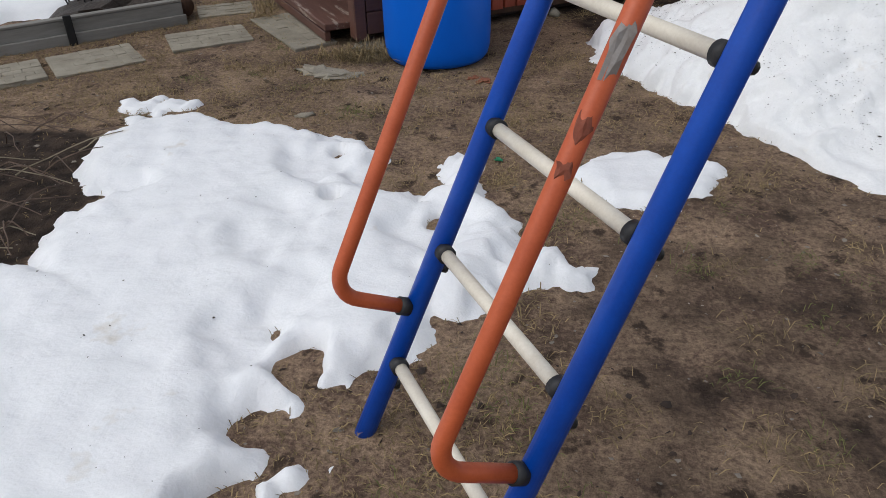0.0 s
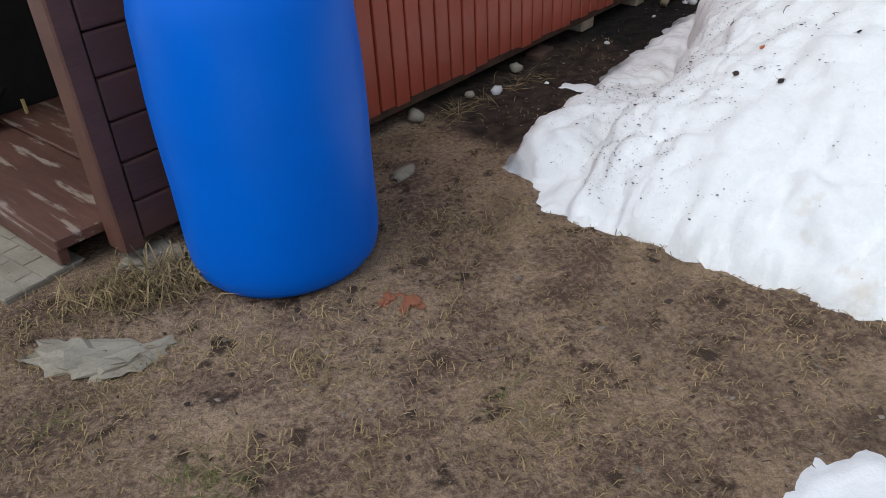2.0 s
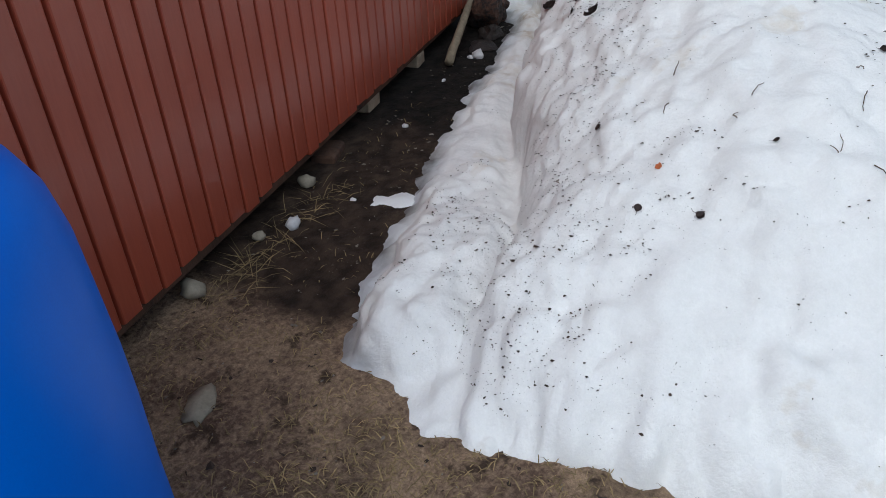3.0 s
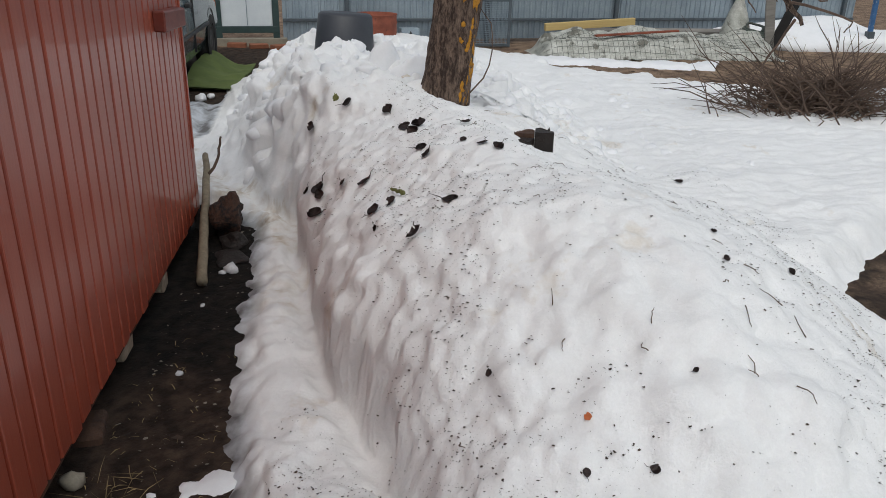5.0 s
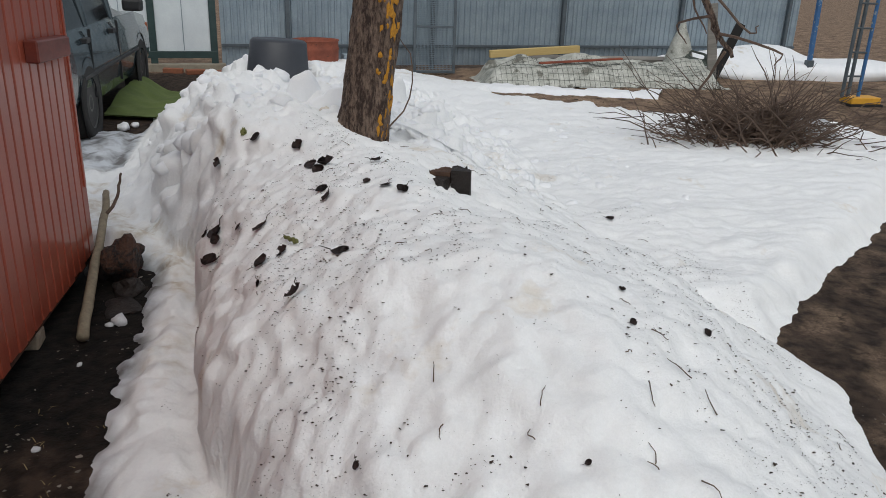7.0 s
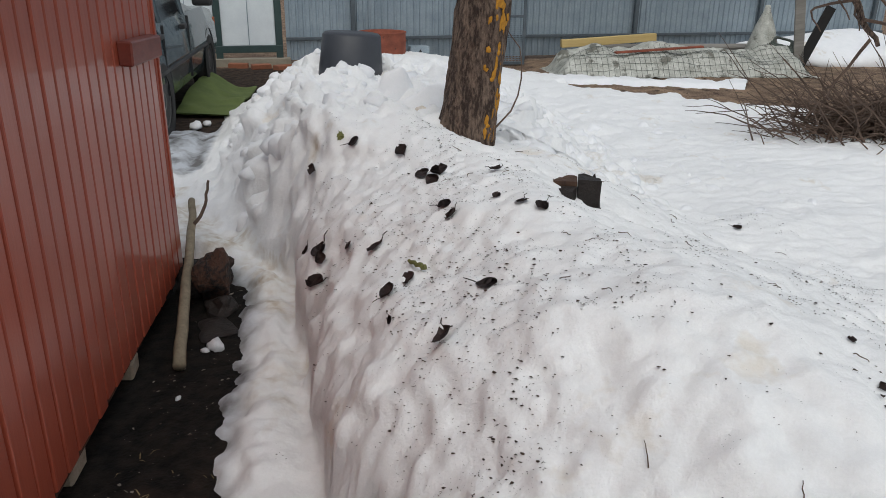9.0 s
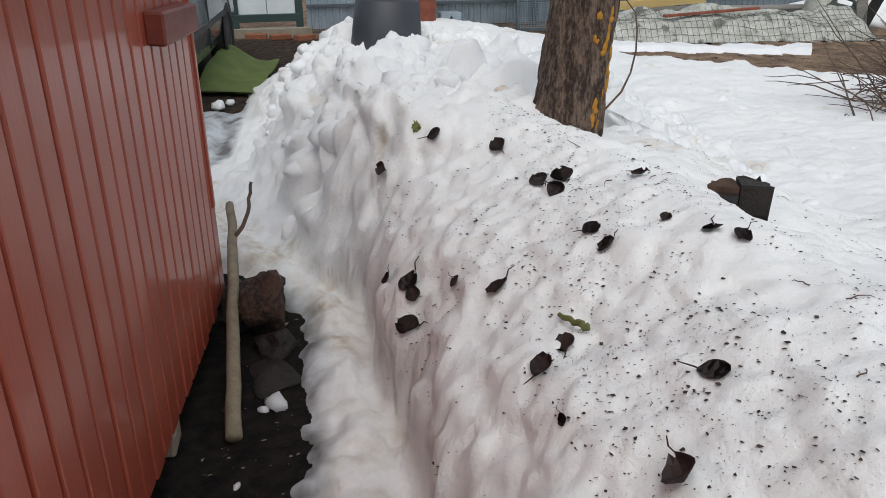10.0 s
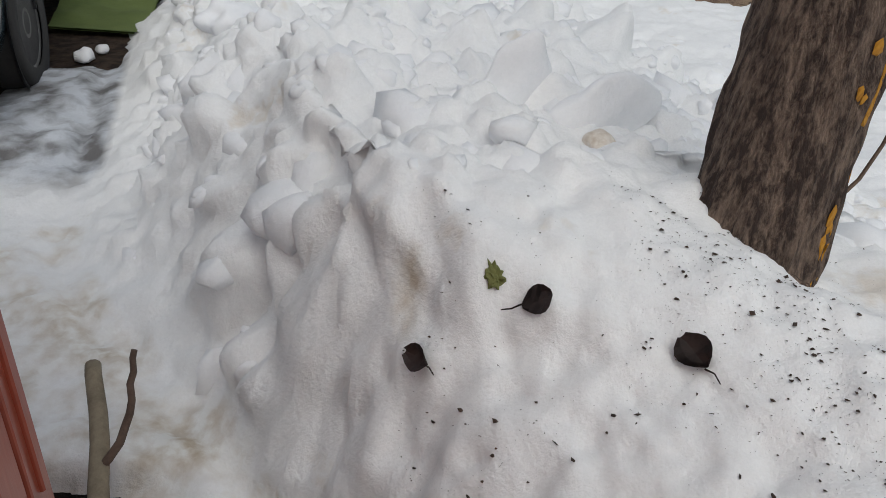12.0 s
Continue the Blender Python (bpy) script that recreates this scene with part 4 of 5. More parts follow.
part("stem", bough([A, A.lerp(B, 0.35) + Vector((0, 0, 0.012)), B, C], 0.023, 0.016, 14, 0.003, 2, 10), M["stick"], stick, smooth=True)
D = i_ @ Vector((3.29, 6.405, 0.335))
part("fork", bough([B, B.lerp(D, 0.5) + Vector((0.0, -0.02, 0)), D, D + Vector((0.03, -0.01, 0.06))], 0.009, 0.006, 9, 0.003, 4, 8), M["twig"], stick, smooth=True)
for i, (s, q, w) in enumerate(((0.72, 0.10, 0.032), (2.42, 0.20, 0.04), (2.40, 0.165, 0.018), (1.55, 0.16, 0.015), (2.08, 0.14, 0.012))):
    tagged(part("white_stone", lump((w, w * 0.7, w * 0.7), 0.3, i + 20, 2), M["white_stone"], m=at(s, q, w * 0.35, 40 * i), smooth=True), "small white stone on wet mud", "stone", "white stones")
rk = random.Random(3)
for i in range(6):
    tagged(part("brick_fragment", lump((rk.uniform(0.015, 0.05), rk.uniform(0.012, 0.025), 0.007), 0.6, 131 + i, 2), M["brick_red"], m=pose(0.21 + rk.gauss(0, 0.035), 3.80 + rk.gauss(0, 0.02), 0.0, 0, 0, rk.uniform(0, 180))), "crumbled orange brick trodden into soil", "brick", "brick crumbs")
tagged(part("flat_stone", lump((0.07, 0.035, 0.012), 0.4, 33, 2), M["slab"], m=at(-0.1, 0.30, 0.006, 10), smooth=True), "small pale flat stone in the soil", "stone")
tagged(part("flat_stone", lump((0.05, 0.03, 0.012), 0.4, 35, 2), M["slab"], m=pose(-0.58, 3.30, 0.006, 0, 0, 20), smooth=True), "small brown flat stone in dead grass", "stone")
tagged(part("plastic_scrap", lump((0.014, 0.010, 0.006), 0.8, 41, 2, 3.0), M["green_bit"], m=pose(0.30, 2.83, 0.012)), "scrap of green plastic on the soil", "litter")
tagged(part("plastic_scrap", box(-0.022, 0.022, -0.005, 0.005, 0, 0.006, 0.002), M["orange_bit"], m=pose(0.47, 2.86, 0.004, 0, 0, 70)), "scrap of orange plastic on the soil", "litter")

# ---- snow shovel on the porch deck and two pegs ----
shovel = thing("snow_shovel", at(-1.0, -1.17, 0.136, 14), "black plastic snow shovel with a metal edge lying on the porch", "shovel")
bm = bmesh.new()
rows_ = []
for i in range(9):
    x = -0.20 + 0.28 * i / 8
    rows_.append([bm.verts.new((x, -0.15 + 0.30 * k / 8, 0.008 + 0.02 * ((k - 4) / 4) ** 4 + 0.02 * max(0, i - 5) / 3 + th)) for th in (0.0, 0.006) for k in range(9)])
for r0, r1 in zip(rows_, rows_[1:]):
    for o in (0, 9):
        for k in range(8):
            bm.faces.new((r0[o + k], r0[o + k + 1], r1[o + k + 1], r1[o + k]))
part("blade", bm, M["black_plastic"], shovel)
part("metal_edge", box(-0.215, -0.2, -0.155, 0.155, 0.006, 0.014, 0.002), M["white_stone"], shovel, "bright metal edge")
part("shaft", tube([(0.06, 0, 0.03), (0.40, 0.02, 0.16)], 0.014), M["black_plastic"], shovel)
tagged(part("wooden_peg", box(-0.006, 0.006, -0.006, 0.006, 0, 0.06, 0.001), M["yellow_wood"], m=at(-0.77, -1.13, 0.136)), "short pale wooden peg standing on the deck", "peg")
tagged(part("wooden_peg", box(-0.006, 0.006, -0.006, 0.006, 0, 0.08, 0.001), M["white_plastic"], m=at(-0.64, -1.07, 0.136)), "short whitish wooden peg standing on the deck", "peg")


# ---- stepping slabs: each a cast block with joints ----
def slab(x, y, turn, w, d, cols, rows, label, worn=0.0, seed=0):
    rs = random.Random(seed)
    t = thing("paving_slab", pose(x, y, ground_z(x, y) + 0.006, 0, 0, turn), label, "paving slab", "stepping slabs")
    part("base", box(-w / 2 + 0.004, w / 2 - 0.004, -d / 2 + 0.004, d / 2 - 0.004, -0.03, 0.006, 0.004, rough=0.006), M["slab"], t)
    for j in range(rows):
        y0, y1 = -d / 2 + d * j / rows, -d / 2 + d * (j + 1) / rows
        cuts = [-w / 2] + [-w / 2 + w * (i + (0.5 if j % 2 else 0.0)) / cols for i in range(cols + 1)] + [w / 2]
        cuts = sorted({round(min(w / 2, max(-w / 2, c)), 4) for c in cuts})
        for x0, x1 in zip(cuts, cuts[1:]):
            if rs.random() < worn or x1 - x0 < 0.02:
                continue
            part("paver", box(x0 + 0.0012, x1 - 0.0012, y0 + 0.0012, y1 - 0.0012, 0.0, 0.0095 + rs.uniform(-0.0012, 0.0012), 0.0018, rough=0.0022), M["slab"], t)
    return t


slab(-1.93, 4.09, 36, 0.46, 0.40, 4, 6, "square concrete slab with a brick pattern, sunk in dead grass", seed=1)
slab(-1.41, 4.47, 28, 0.46, 0.36, 4, 6, "square concrete slab with a brick pattern, sunk in dead grass", seed=2)
slab(-1.52, 5.14, 22, 0.36, 0.30, 3, 5, "pale concrete slab with joints beside the porch", seed=3)
slab(-0.95, 4.62, -55, 0.76, 0.26, 6, 4, "cracked pale concrete slab at the porch edge", seed=4)
slab(-2.31, 3.82, 36, 0.40, 0.36, 4, 5, "square concrete slab with a brick pattern, sunk in dead grass", seed=5)
for i, (x, y, a, b, tn) in enumerate(((-0.62, 3.90, 0.15, 0.075, -30), (-0.52, 3.84, 0.11, 0.05, 10), (-0.42, 4.33, 0.12, 0.07, -30))):
    tagged(part("broken_slab", lump((a, b, 0.022), 0.45, 50 + i, 3, 2.2), M["slab"], m=pose(x, y, 0.0, 0, 0, tn)), "broken remnant of a pale concrete slab in dead grass", "paving slab", "stepping slabs")

# ---- raised bed ----
bed = thing("raised_bed", pose(-1.70, 4.86, 0, 0, 0, 37), "raised garden bed of weathered grey boards and a log", "raised bed")
part("front_board", box(-2.2, 0.0, -0.02, 0.02, -0.02, 0.135, 0.004), M["grey_wood"], bed)
part("lower_board", box(-2.2, 0.01, -0.045, -0.022, -0.02, 0.06, 0.004), M["grey_wood"], bed)
part("top_strip", box(-2.2, 0.0, -0.025, 0.03, 0.136, 0.15, 0.003), M["grey_wood"], bed)
part("stake", box(-0.70, -0.655, -0.065, -0.046, -0.05, 0.17, 0.003), M["dark"], bed)
i_ = bed.matrix_world.inverted()
part("side_log", bough([i_ @ Vector((-1.70, 4.90, 0.09)), i_ @ Vector((-2.1, 5.5, 0.10)), i_ @ Vector((-2.55, 6.2, 0.12))], 0.065, 0.07, 10, 0.006, 3, 12), M["cut_wood"], bed, smooth=True)
part("bed_soil", lump((0.42, 0.32, 0.12), 0.3, 60, 3, 2.0), M["mud"], bed, m=i_ @ pose(-2.2, 5.05, 0.02, 0, 0, 40))
rp = random.Random(7)
for j, (cx, cy, n, h) in enumerate(((-2.38, 5.02, 22, 0.22), (-2.15, 5.35, 9, 0.14), (-2.75, 5.6, 8, 0.6), (-3.0, 6.2, 7, 0.9))):
    plant = thing("dead_plant", pose(cx, cy, 0.08), "clump of dark cut plant stems in the raised bed", "plant", "dead plants")
    for k in range(n):
        a, r = rp.uniform(0, 6.28), rp.uniform(0, 0.13)
        p = Vector((r * math.cos(a), r * math.sin(a), 0))
        q_ = p * 1.5 + Vector((rp.uniform(-0.05, 0.05), rp.uniform(-0.05, 0.05), h * rp.uniform(0.5, 1.0)))
        part("stem", tube([p, p.lerp(q_, 0.5) + Vector((rp.uniform(-0.01, 0.01), 0, 0)), q_], [0.006, 0.005, 0.003], sides=5), M["twig"] if j else M["dark"], plant)
tagged(part("birch_log", bough([(-1.95, 7.3, 0.1), (-1.66, 6.65, 0.11), (-1.40, 6.1, 0.10)], 0.11, 0.12, 8, 0.006, 3, 14), M["slab"], smooth=True), "pale barked log lying behind the porch", "log")
for k in range(7):
    a = Vector((-1.5 + 0.12 * k + rp.uniform(-0.05, 0.05), 5.9 + rp.uniform(-0.3, 0.5), 0.02))
    b = a + Vector((rp.uniform(-0.25, 0.25), rp.uniform(-0.2, 0.3), rp.uniform(0.3, 0.9)))
    tagged(part("bare_shoot", bough([a, a.lerp(b, 0.5) + Vector((0.03, 0, 0)), b], 0.008, 0.004, 7, 0.01, k, 5), M["twig"]), "thin bare shoot growing beside the porch", "branch", "bare shoots")
# cut canes on the dark soil beside the snow sheet
for k in range(70):
    a = Vector((rp.uniform(-2.6, -1.35), rp.uniform(1.9, 3.1), 0.015))
    an = rp.gauss(-0.5, 0.5)
    ln = rp.uniform(0.25, 0.8)
    b = a + Vector((math.cos(an) * ln, math.sin(an) * ln, rp.uniform(0.0, 0.10)))
    b.x = min(b.x, -1.25)
    mid = a.lerp(b, 0.5) + Vector((0, 0, rp.uniform(0.02, 0.09)))
    tagged(part("cut_cane", bough([a, mid, b], 0.0035, 0.002, 6, 0.006, k, 5), M["twig"] if k % 4 else M["stick"]), "dry cut cane lying on dark soil", "branch", "cut canes")


# ---- far side of the yard ----
tub = thing("upturned_tub", at(7.02, 0.62, 0.285, 12, 3), "dark grey plastic tub upside down on the snow", "tub")
part("body", lathe([(0.0, 0.45), (0.24, 0.45), (0.262, 0.43), (0.30, 0.02), (0.30, 0.015)], 40, cap_ends=False), M["tub"], tub, smooth=True)
part("rim", lathe([(0.298, 0.035), (0.335, 0.03), (0.34, 0.0), (0.30, 0.0)], 40, cap_ends=False), M["tub"], tub, smooth=True)
drum = thing("rusty_drum", at(9.95, 0.97, -0.02), "rusty open half drum beside the fence", "drum")
part("wall", lathe([(0.30, 0.0), (0.30, 0.16), (0.312, 0.18), (0.30, 0.20), (0.30, 0.38), (0.31, 0.40), (0.30, 0.42), (0.30, 0.50), (0.312, 0.505), (0.305, 0.515), (0.292, 0.50), (0.292, 0.05), (0.0, 0.05)], 44, cap_ends=False), M["rust"], drum, smooth=True)
box_ = thing("metal_box", at(10.3, 1.46, 0, 8), "grey galvanised box with a black latch", "box")
part("case", box(-0.10, 0.10, -0.13, 0.13, 0, 0.28, 0.008), M["zinc"], box_)
part("latch", lump((0.012, 0.03, 0.035), 0.4, 3, 1), M["black_plastic"], box_, m=pose(-0.105, 0.0, 0.2))
panel = thing("mesh_panel", at(10.42, 2.62, 0.02, -90), "grey wire mesh door panel leaning on the fence", "panel")
for x0, x1, z0, z1 in ((-0.30, -0.26, 0, 1.6), (0.26, 0.30, 0, 1.6), (-0.259, 0.259, 0, 0.04), (-0.259, 0.259, 1.56, 1.6), (-0.259, 0.259, 0.62, 0.65)):
    part("frame_bar", box(x0, x1, -0.02, 0.02, z0, z1, 0.003), M["rail"], panel)
bm = bmesh.new()
for k in range(27):
    tube([(-0.26 + 0.02 * k, 0, 0.03), (-0.26 + 0.02 * k, 0, 1.57)], 0.003, bm, 3, False)
for k in range(60):
    tube([(-0.26, 0, 0.04 + 0.0255 * k), (0.26, 0, 0.04 + 0.0255 * k)], 0.003, bm, 3, False)
part("mesh", bm, M["zinc"], panel)

# bundle of greenhouse film under a net
film = thing("film_bundle", at(9.75, 4.8, 0.0, -90), "bundle of dirty white greenhouse film under garden net", "tarpaulin")


def film_z(u, v):
    env = smooth01((1.72 - abs(u)) / 0.25) * (1 - (v / 0.5) ** 2)
    return max(0.0, env) * (0.30 + 0.09 * fbm(u, v, 1.6, 3, 20.0) + 0.05 * math.sin(v * 14 + 3 * fbm(u, v, 1.2, 2, 4.0))) + 0.02 * fbm(u, v, 8, 3, 3.0)


us, vs = steps([(-1.75, 0.035), (1.75, 1)]), steps([(-0.5, 0.03), (0.5, 1)])
grid_mesh("film", us, vs, lambda u, v: (u, v, film_z(u, v)), M["film"]).parent = film
bm = bmesh.new()
for k in range(48):
    u = -1.65 + 0.07 * k
    tube([(u, v, film_z(u, v) + 0.012) for v in (-0.5, -0.42, -0.34, -0.26, -0.18, -0.1, 0.0)], 0.0022, bm, 3, False)
for j in range(8):
    v = -0.5 + 0.065 * j
    tube([(-1.68 + 0.12 * k, v, film_z(-1.68 + 0.12 * k, v) + 0.012) for k in range(29)], 0.0022, bm, 3, False)
part("net", bm, M["net"], film, "fine grey-green net")
part("brown_slat", box(-0.6, 0.6, -0.2, -0.13, 0.30, 0.325, 0.003, m=pose(-0.3, 0, 0, 0, -3, 6)), M["rust"], film, "reddish brown wooden slat")
beam = tagged(part("timber_beam", box(-0.65, 0.65, -0.05, 0.05, -0.05, 0.05, 0.004), M["yellow_wood"], m=at(10.25, 4.03, 0.36, -90, 0, -4)), "fresh yellow timber beam on the film bundle", "beam")
for i, (q, z, ln) in enumerate(((4.98, 0.26, 2.6), (5.48, 0.20, 2.2), (4.78, 0.12, 2.8))):
    tagged(part("old_board", box(-ln / 2, ln / 2, -0.06, 0.06, -0.015, 0.015, 0.004), M["grey_wood"], m=at(10.45 + 0.1 * i, q, z, -88 + 2 * i, 20)), "weathered board stacked against the fence", "board", "stacked boards")
cone = thing("wrapped_post", at(10.15, 6.16, 0.0), "post wrapped in white film to a point", "post")
part("wrap", lathe([(0.24, 0.0), (0.22, 0.25), (0.13, 0.55), (0.05, 0.75), (0.035, 0.83), (0.0, 0.84)], 18, cap_ends=False), M["film"], cone, smooth=True)
hose = thing("coiled_hose", at(9.95, 6.33, 0.34, 0, 0, -25), "coil of old grey-green garden hose on the bundle", "hose")
for k in range(4):
    r = 0.19 - 0.025 * k
    part("coil", tube([(r * math.cos(a), r * math.sin(a), 0.012 * k + 0.01 * math.sin(3 * a)) for a in (2 * math.pi * j / 24 for j in range(25))], 0.016, sides=6), M["net"], hose, smooth=True)
for i, (q, z, lean) in enumerate(((6.46, 0.55, -8), (6.68, 0.45, 22))):
    tagged(part("leaning_board", box(-0.07, 0.07, -0.012, 0.012, -z, z, 0.004), M["grey_wood"] if i == 0 else M["dark"], m=at(9.8, q, z * math.cos(radians(lean)), -90, 0, lean)), "board leaning beside the film bundle", "board", "leaning boards")
part_s = thing("blue_post", at(10.3, 8.34, 0.0, 0, 0, 2), "blue painted steel post with a grey foot", "post")
part("shaft", box(-0.03, 0.03, -0.03, 0.03, 0.1, 1.9, 0.004), M["blue_steel"], part_s)
part("foot", box(-0.05, 0.05, -0.05, 0.05, -0.1, 0.3, 0.004), M["rail"], part_s)
frame_ = thing("steel_frame", at(8.0, 7.42, 0.0), "chipped blue and grey steel frame on a yellow block", "frame")
for i, (y, m_) in enumerate(((0.12, "rail"), (0.04, "rail"), (-0.10, "blue_steel"))):
    part("upright", tube([(0, y, 0.1), (0.02, y - 0.01, 1.9)], 0.022, sides=8), M[m_], frame_)
for k in range(6):
    part("crossbar", tube([(0.0, 0.12, 0.35 + 0.28 * k), (0.0, -0.10, 0.35 + 0.28 * k)], 0.012, sides=6), M["rail"], frame_)
part("base_block", box(-0.12, 0.12, -0.34, 0.06, 0.03, 0.11, 0.01), M["yellow_paint"], frame_)
part("foot_board", box(-0.14, 0.14, -0.36, 0.08, -0.02, 0.03, 0.004), M["dark"], frame_)
sack = tagged(part("sack", lump((0.20, 0.30, 0.17), 0.22, 71, 3, 1.4, 0.3), M["white_bag"], m=at(5.35, 5.12, 0.14, 0), smooth=True), "crumpled whitish sack lying by the brush heap", "sack")
mat_ = thing("green_carpet", at(7.6, -0.66, 0.02), "green carpet strip thrown beside the car", "carpet")
us, vs = steps([(-0.8, 0.04), (0.8, 1)]), steps([(-0.24, 0.04), (0.28, 1)])


def mat_z(u, v):
    return 0.03 + 0.14 * smooth01((v + 0.05) / 0.35) * smooth01((u + 0.9) / 0.9) + 0.03 * fbm(u, v, 3.0, 3, 2.0)


grid_mesh("carpet", us, vs, lambda u, v: (u + 0.12 * v, v, mat_z(u, v)), M["mat"]).parent = mat_
grid_mesh("carpet_back", us, vs, lambda u, v: (u + 0.12 * v, v, mat_z(u, v) - 0.012), M["mat"]).parent = mat_
for i, (s, q, r) in enumerate(((6.35, -0.66, 0.05), (6.5, -0.60, 0.035), (6.1, -0.66, 0.025))):
    tagged(part("snow_lump", lump((r * 1.3, r, r * 0.8), 0.25, 80 + i, 2), M["snow"], m=at(s, q, r * 0.7), smooth=True), "loose lump of snow on the ice", "snow", "snow lumps")
for i in range(5):
    tagged(part("red_brick", box(-0.06, 0.06, -0.125, 0.125, 0, 0.065, 0.005, rough=0.004), M["brick_red"], m=at(10.2 - 0.08 * i, -0.9 + 0.3 * i, 0.0 + 0.0 * i, 20 * i)), "old red brick lying before the gate", "brick", "bricks at the gate")
# snow lying against the fence past the brush heap
bm = lump((0.9, 1.9, 0.42), 0.35, 90, 4, 1.2)
tagged(part("snow_drift", bm, M["snow"], m=at(11.0, 8.3, 0.0), smooth=True), "old snow drift against the metal fence", "snow", kind="stuff")

# brush heap
bush = thing("brush_heap", at(5.25, 4.58, 0.0), "tangled heap of dry brown pruned branches", "brush heap")
rb = random.Random(5)
for k in range(240):
    a, r = rb.uniform(0, 6.28), abs(rb.gauss(0, 0.22))
    p = Vector((r * math.cos(a) * 0.8, r * math.sin(a) * 1.3, rb.uniform(0.0, 0.12)))
    an, up = rb.uniform(0, 6.28), rb.uniform(0.05, 1.0)
    ln = rb.uniform(0.35, 1.0)
    e = p + Vector((math.cos(an) * ln * (1 - 0.5 * up), math.sin(an) * ln * 1.25 * (1 - 0.4 * up), ln * up * 0.8))
    m_ = p.lerp(e, 0.55) + Vector((rb.uniform(-0.08, 0.08), rb.uniform(-0.08, 0.08), rb.uniform(0.0, 0.12)))
    bm = bough([p, m_, e], rb.uniform(0.005, 0.011), 0.002, 6, 0.012, k, 4)
    if rb.random() < 0.6:
        e2 = m_ + (e - m_).normalized() * ln * 0.3 + Vector((rb.uniform(-0.15, 0.15), rb.uniform(-0.15, 0.15), rb.uniform(-0.02, 0.18)))
        tube([m_, m_.lerp(e2, 0.5) + Vector((0.01, 0, 0.01)), e2], [0.004, 0.003, 0.0015], bm, 4)
    part("branch", bm, M["twig"], bush)
bm = bmesh.new()
for k in range(900):
    a, r = rb.uniform(0, 6.28), abs(rb.gauss(0, 0.30))
    p = Vector((r * math.cos(a) * 0.8, r * math.sin(a) * 1.4, rb.uniform(0.02, 0.36)))
    e = p + Vector((rb.uniform(-0.3, 0.3), rb.uniform(-0.4, 0.4), rb.uniform(-0.1, 0.22)))
    tube([p, p.lerp(e, 0.5) + Vector((rb.uniform(-0.04, 0.04), rb.uniform(-0.04, 0.04), rb.uniform(0, 0.04))), e], [0.005, 0.004, 0.002], bm, 4)
tagged(part("fine_brushwood", bm, M["twig"], bush), kind="stuff")


# ---- dead leaves and twigs on the snow ----
def leaf_mesh(seed, ln=0.052, wd=0.026):
    """A curled dead leaf with its stalk."""
    rs = random.Random(seed)
    bm = bmesh.new()
    curl, twist = rs.uniform(0.3, 1.0), rs.uniform(-0.4, 0.4)
    grid = []
    for i in range(7):
        t = i / 6
        w = wd * math.sin(math.pi * (0.04 + 0.93 * t)) ** 0.75 * (1.15 - 0.4 * t)
        row = []
        for k in (-1, -0.5, 0, 0.5, 1):
            row.append(bm.verts.new((ln * (t - 0.5), w * k + twist * 0.01 * t, 0.006 + curl * 0.009 * k * k + 0.006 * curl * (2 * t - 1) ** 2 + rs.uniform(-0.002, 0.002))))
        grid.append(row)
    for r0, r1 in zip(grid, grid[1:]):
        for k in range(4):
            bm.faces.new((r0[k], r0[k + 1], r1[k + 1], r1[k]))
    tube([(ln * 0.5, 0, 0.012), (ln * 0.75, 0.006, 0.022), (ln * 1.05, 0.012 * twist, 0.026)], [0.0016, 0.0013, 0.001], bm, 4)
    bmesh.ops.solidify(bm, geom=bm.faces[:], thickness=0.0012)
    bmesh.ops.recalc_face_normals(bm, faces=bm.faces)
    return bm


def on_snow(s, q, turn, lift=0.0):
    p, n_ = snow_hit(s, q)
    return Matrix.Translation(p + n_ * lift) @ Vector((0, 0, 1)).rotation_difference(n_).to_matrix().to_4x4() @ pose(0, 0, 0, 0, 0, turn)


LEAVES = [(2.59, 0.54, 0.8), (2.44, 0.60, 1.4), (2.39, 0.61, 1.0), (2.27, 0.71, 0.8), (2.15, 0.80, 1.2), (2.32, 0.59, 1.4), (3.13, 0.54, 1.1), (3.09, 0.72, 1.1), (2.94, 0.92, 1.2), (2.57, 0.98, 1.2), (2.54, 1.04, 1.4), (2.49, 1.01, 1.1), (2.49, 1.24, 1.1), (2.17, 1.02, 1.0), (2.08, 1.04, 1.0), (2.00, 1.24, 1.0), (1.97, 1.29, 0.9), (1.84, 0.89, 1.0), (1.78, 0.83, 1.1), (1.57, 1.07, 1.1), (1.37, 0.95, 1.3), (1.61, 0.83, 0.5), (2.12, 1.18, 0.6), (3.13, 2.52, 0.9), (1.01, 1.74, 0.42), (1.10, 1.99, 0.5), (1.16, 1.77, 0.4), (0.46, 1.23, 0.4), (0.45, 1.37, 0.45), (0.77, 1.08, 0.4), (0.62, 1.51, 0.3)]
leaf_kinds = []
for i in range(6):
    ob = part("dead_leaf", leaf_mesh(i), M["leaf"])
    leaf_kinds.append(ob)
rf = random.Random(2)
for i, (s, q, size) in enumerate(LEAVES):
    m = on_snow(s, q, rf.uniform(0, 360)) @ Matrix.Scale(size * 0.95, 4)
    ob = leaf_kinds[i] if i < 6 else new("dead_leaf", leaf_kinds[i % 6].data)
    ob.matrix_world = m
    tagged(ob, "shrivelled dark brown leaf lying on snow" if size < 1.25 else "large curled dark brown leaf lying on snow", "leaf", "dead leaves")
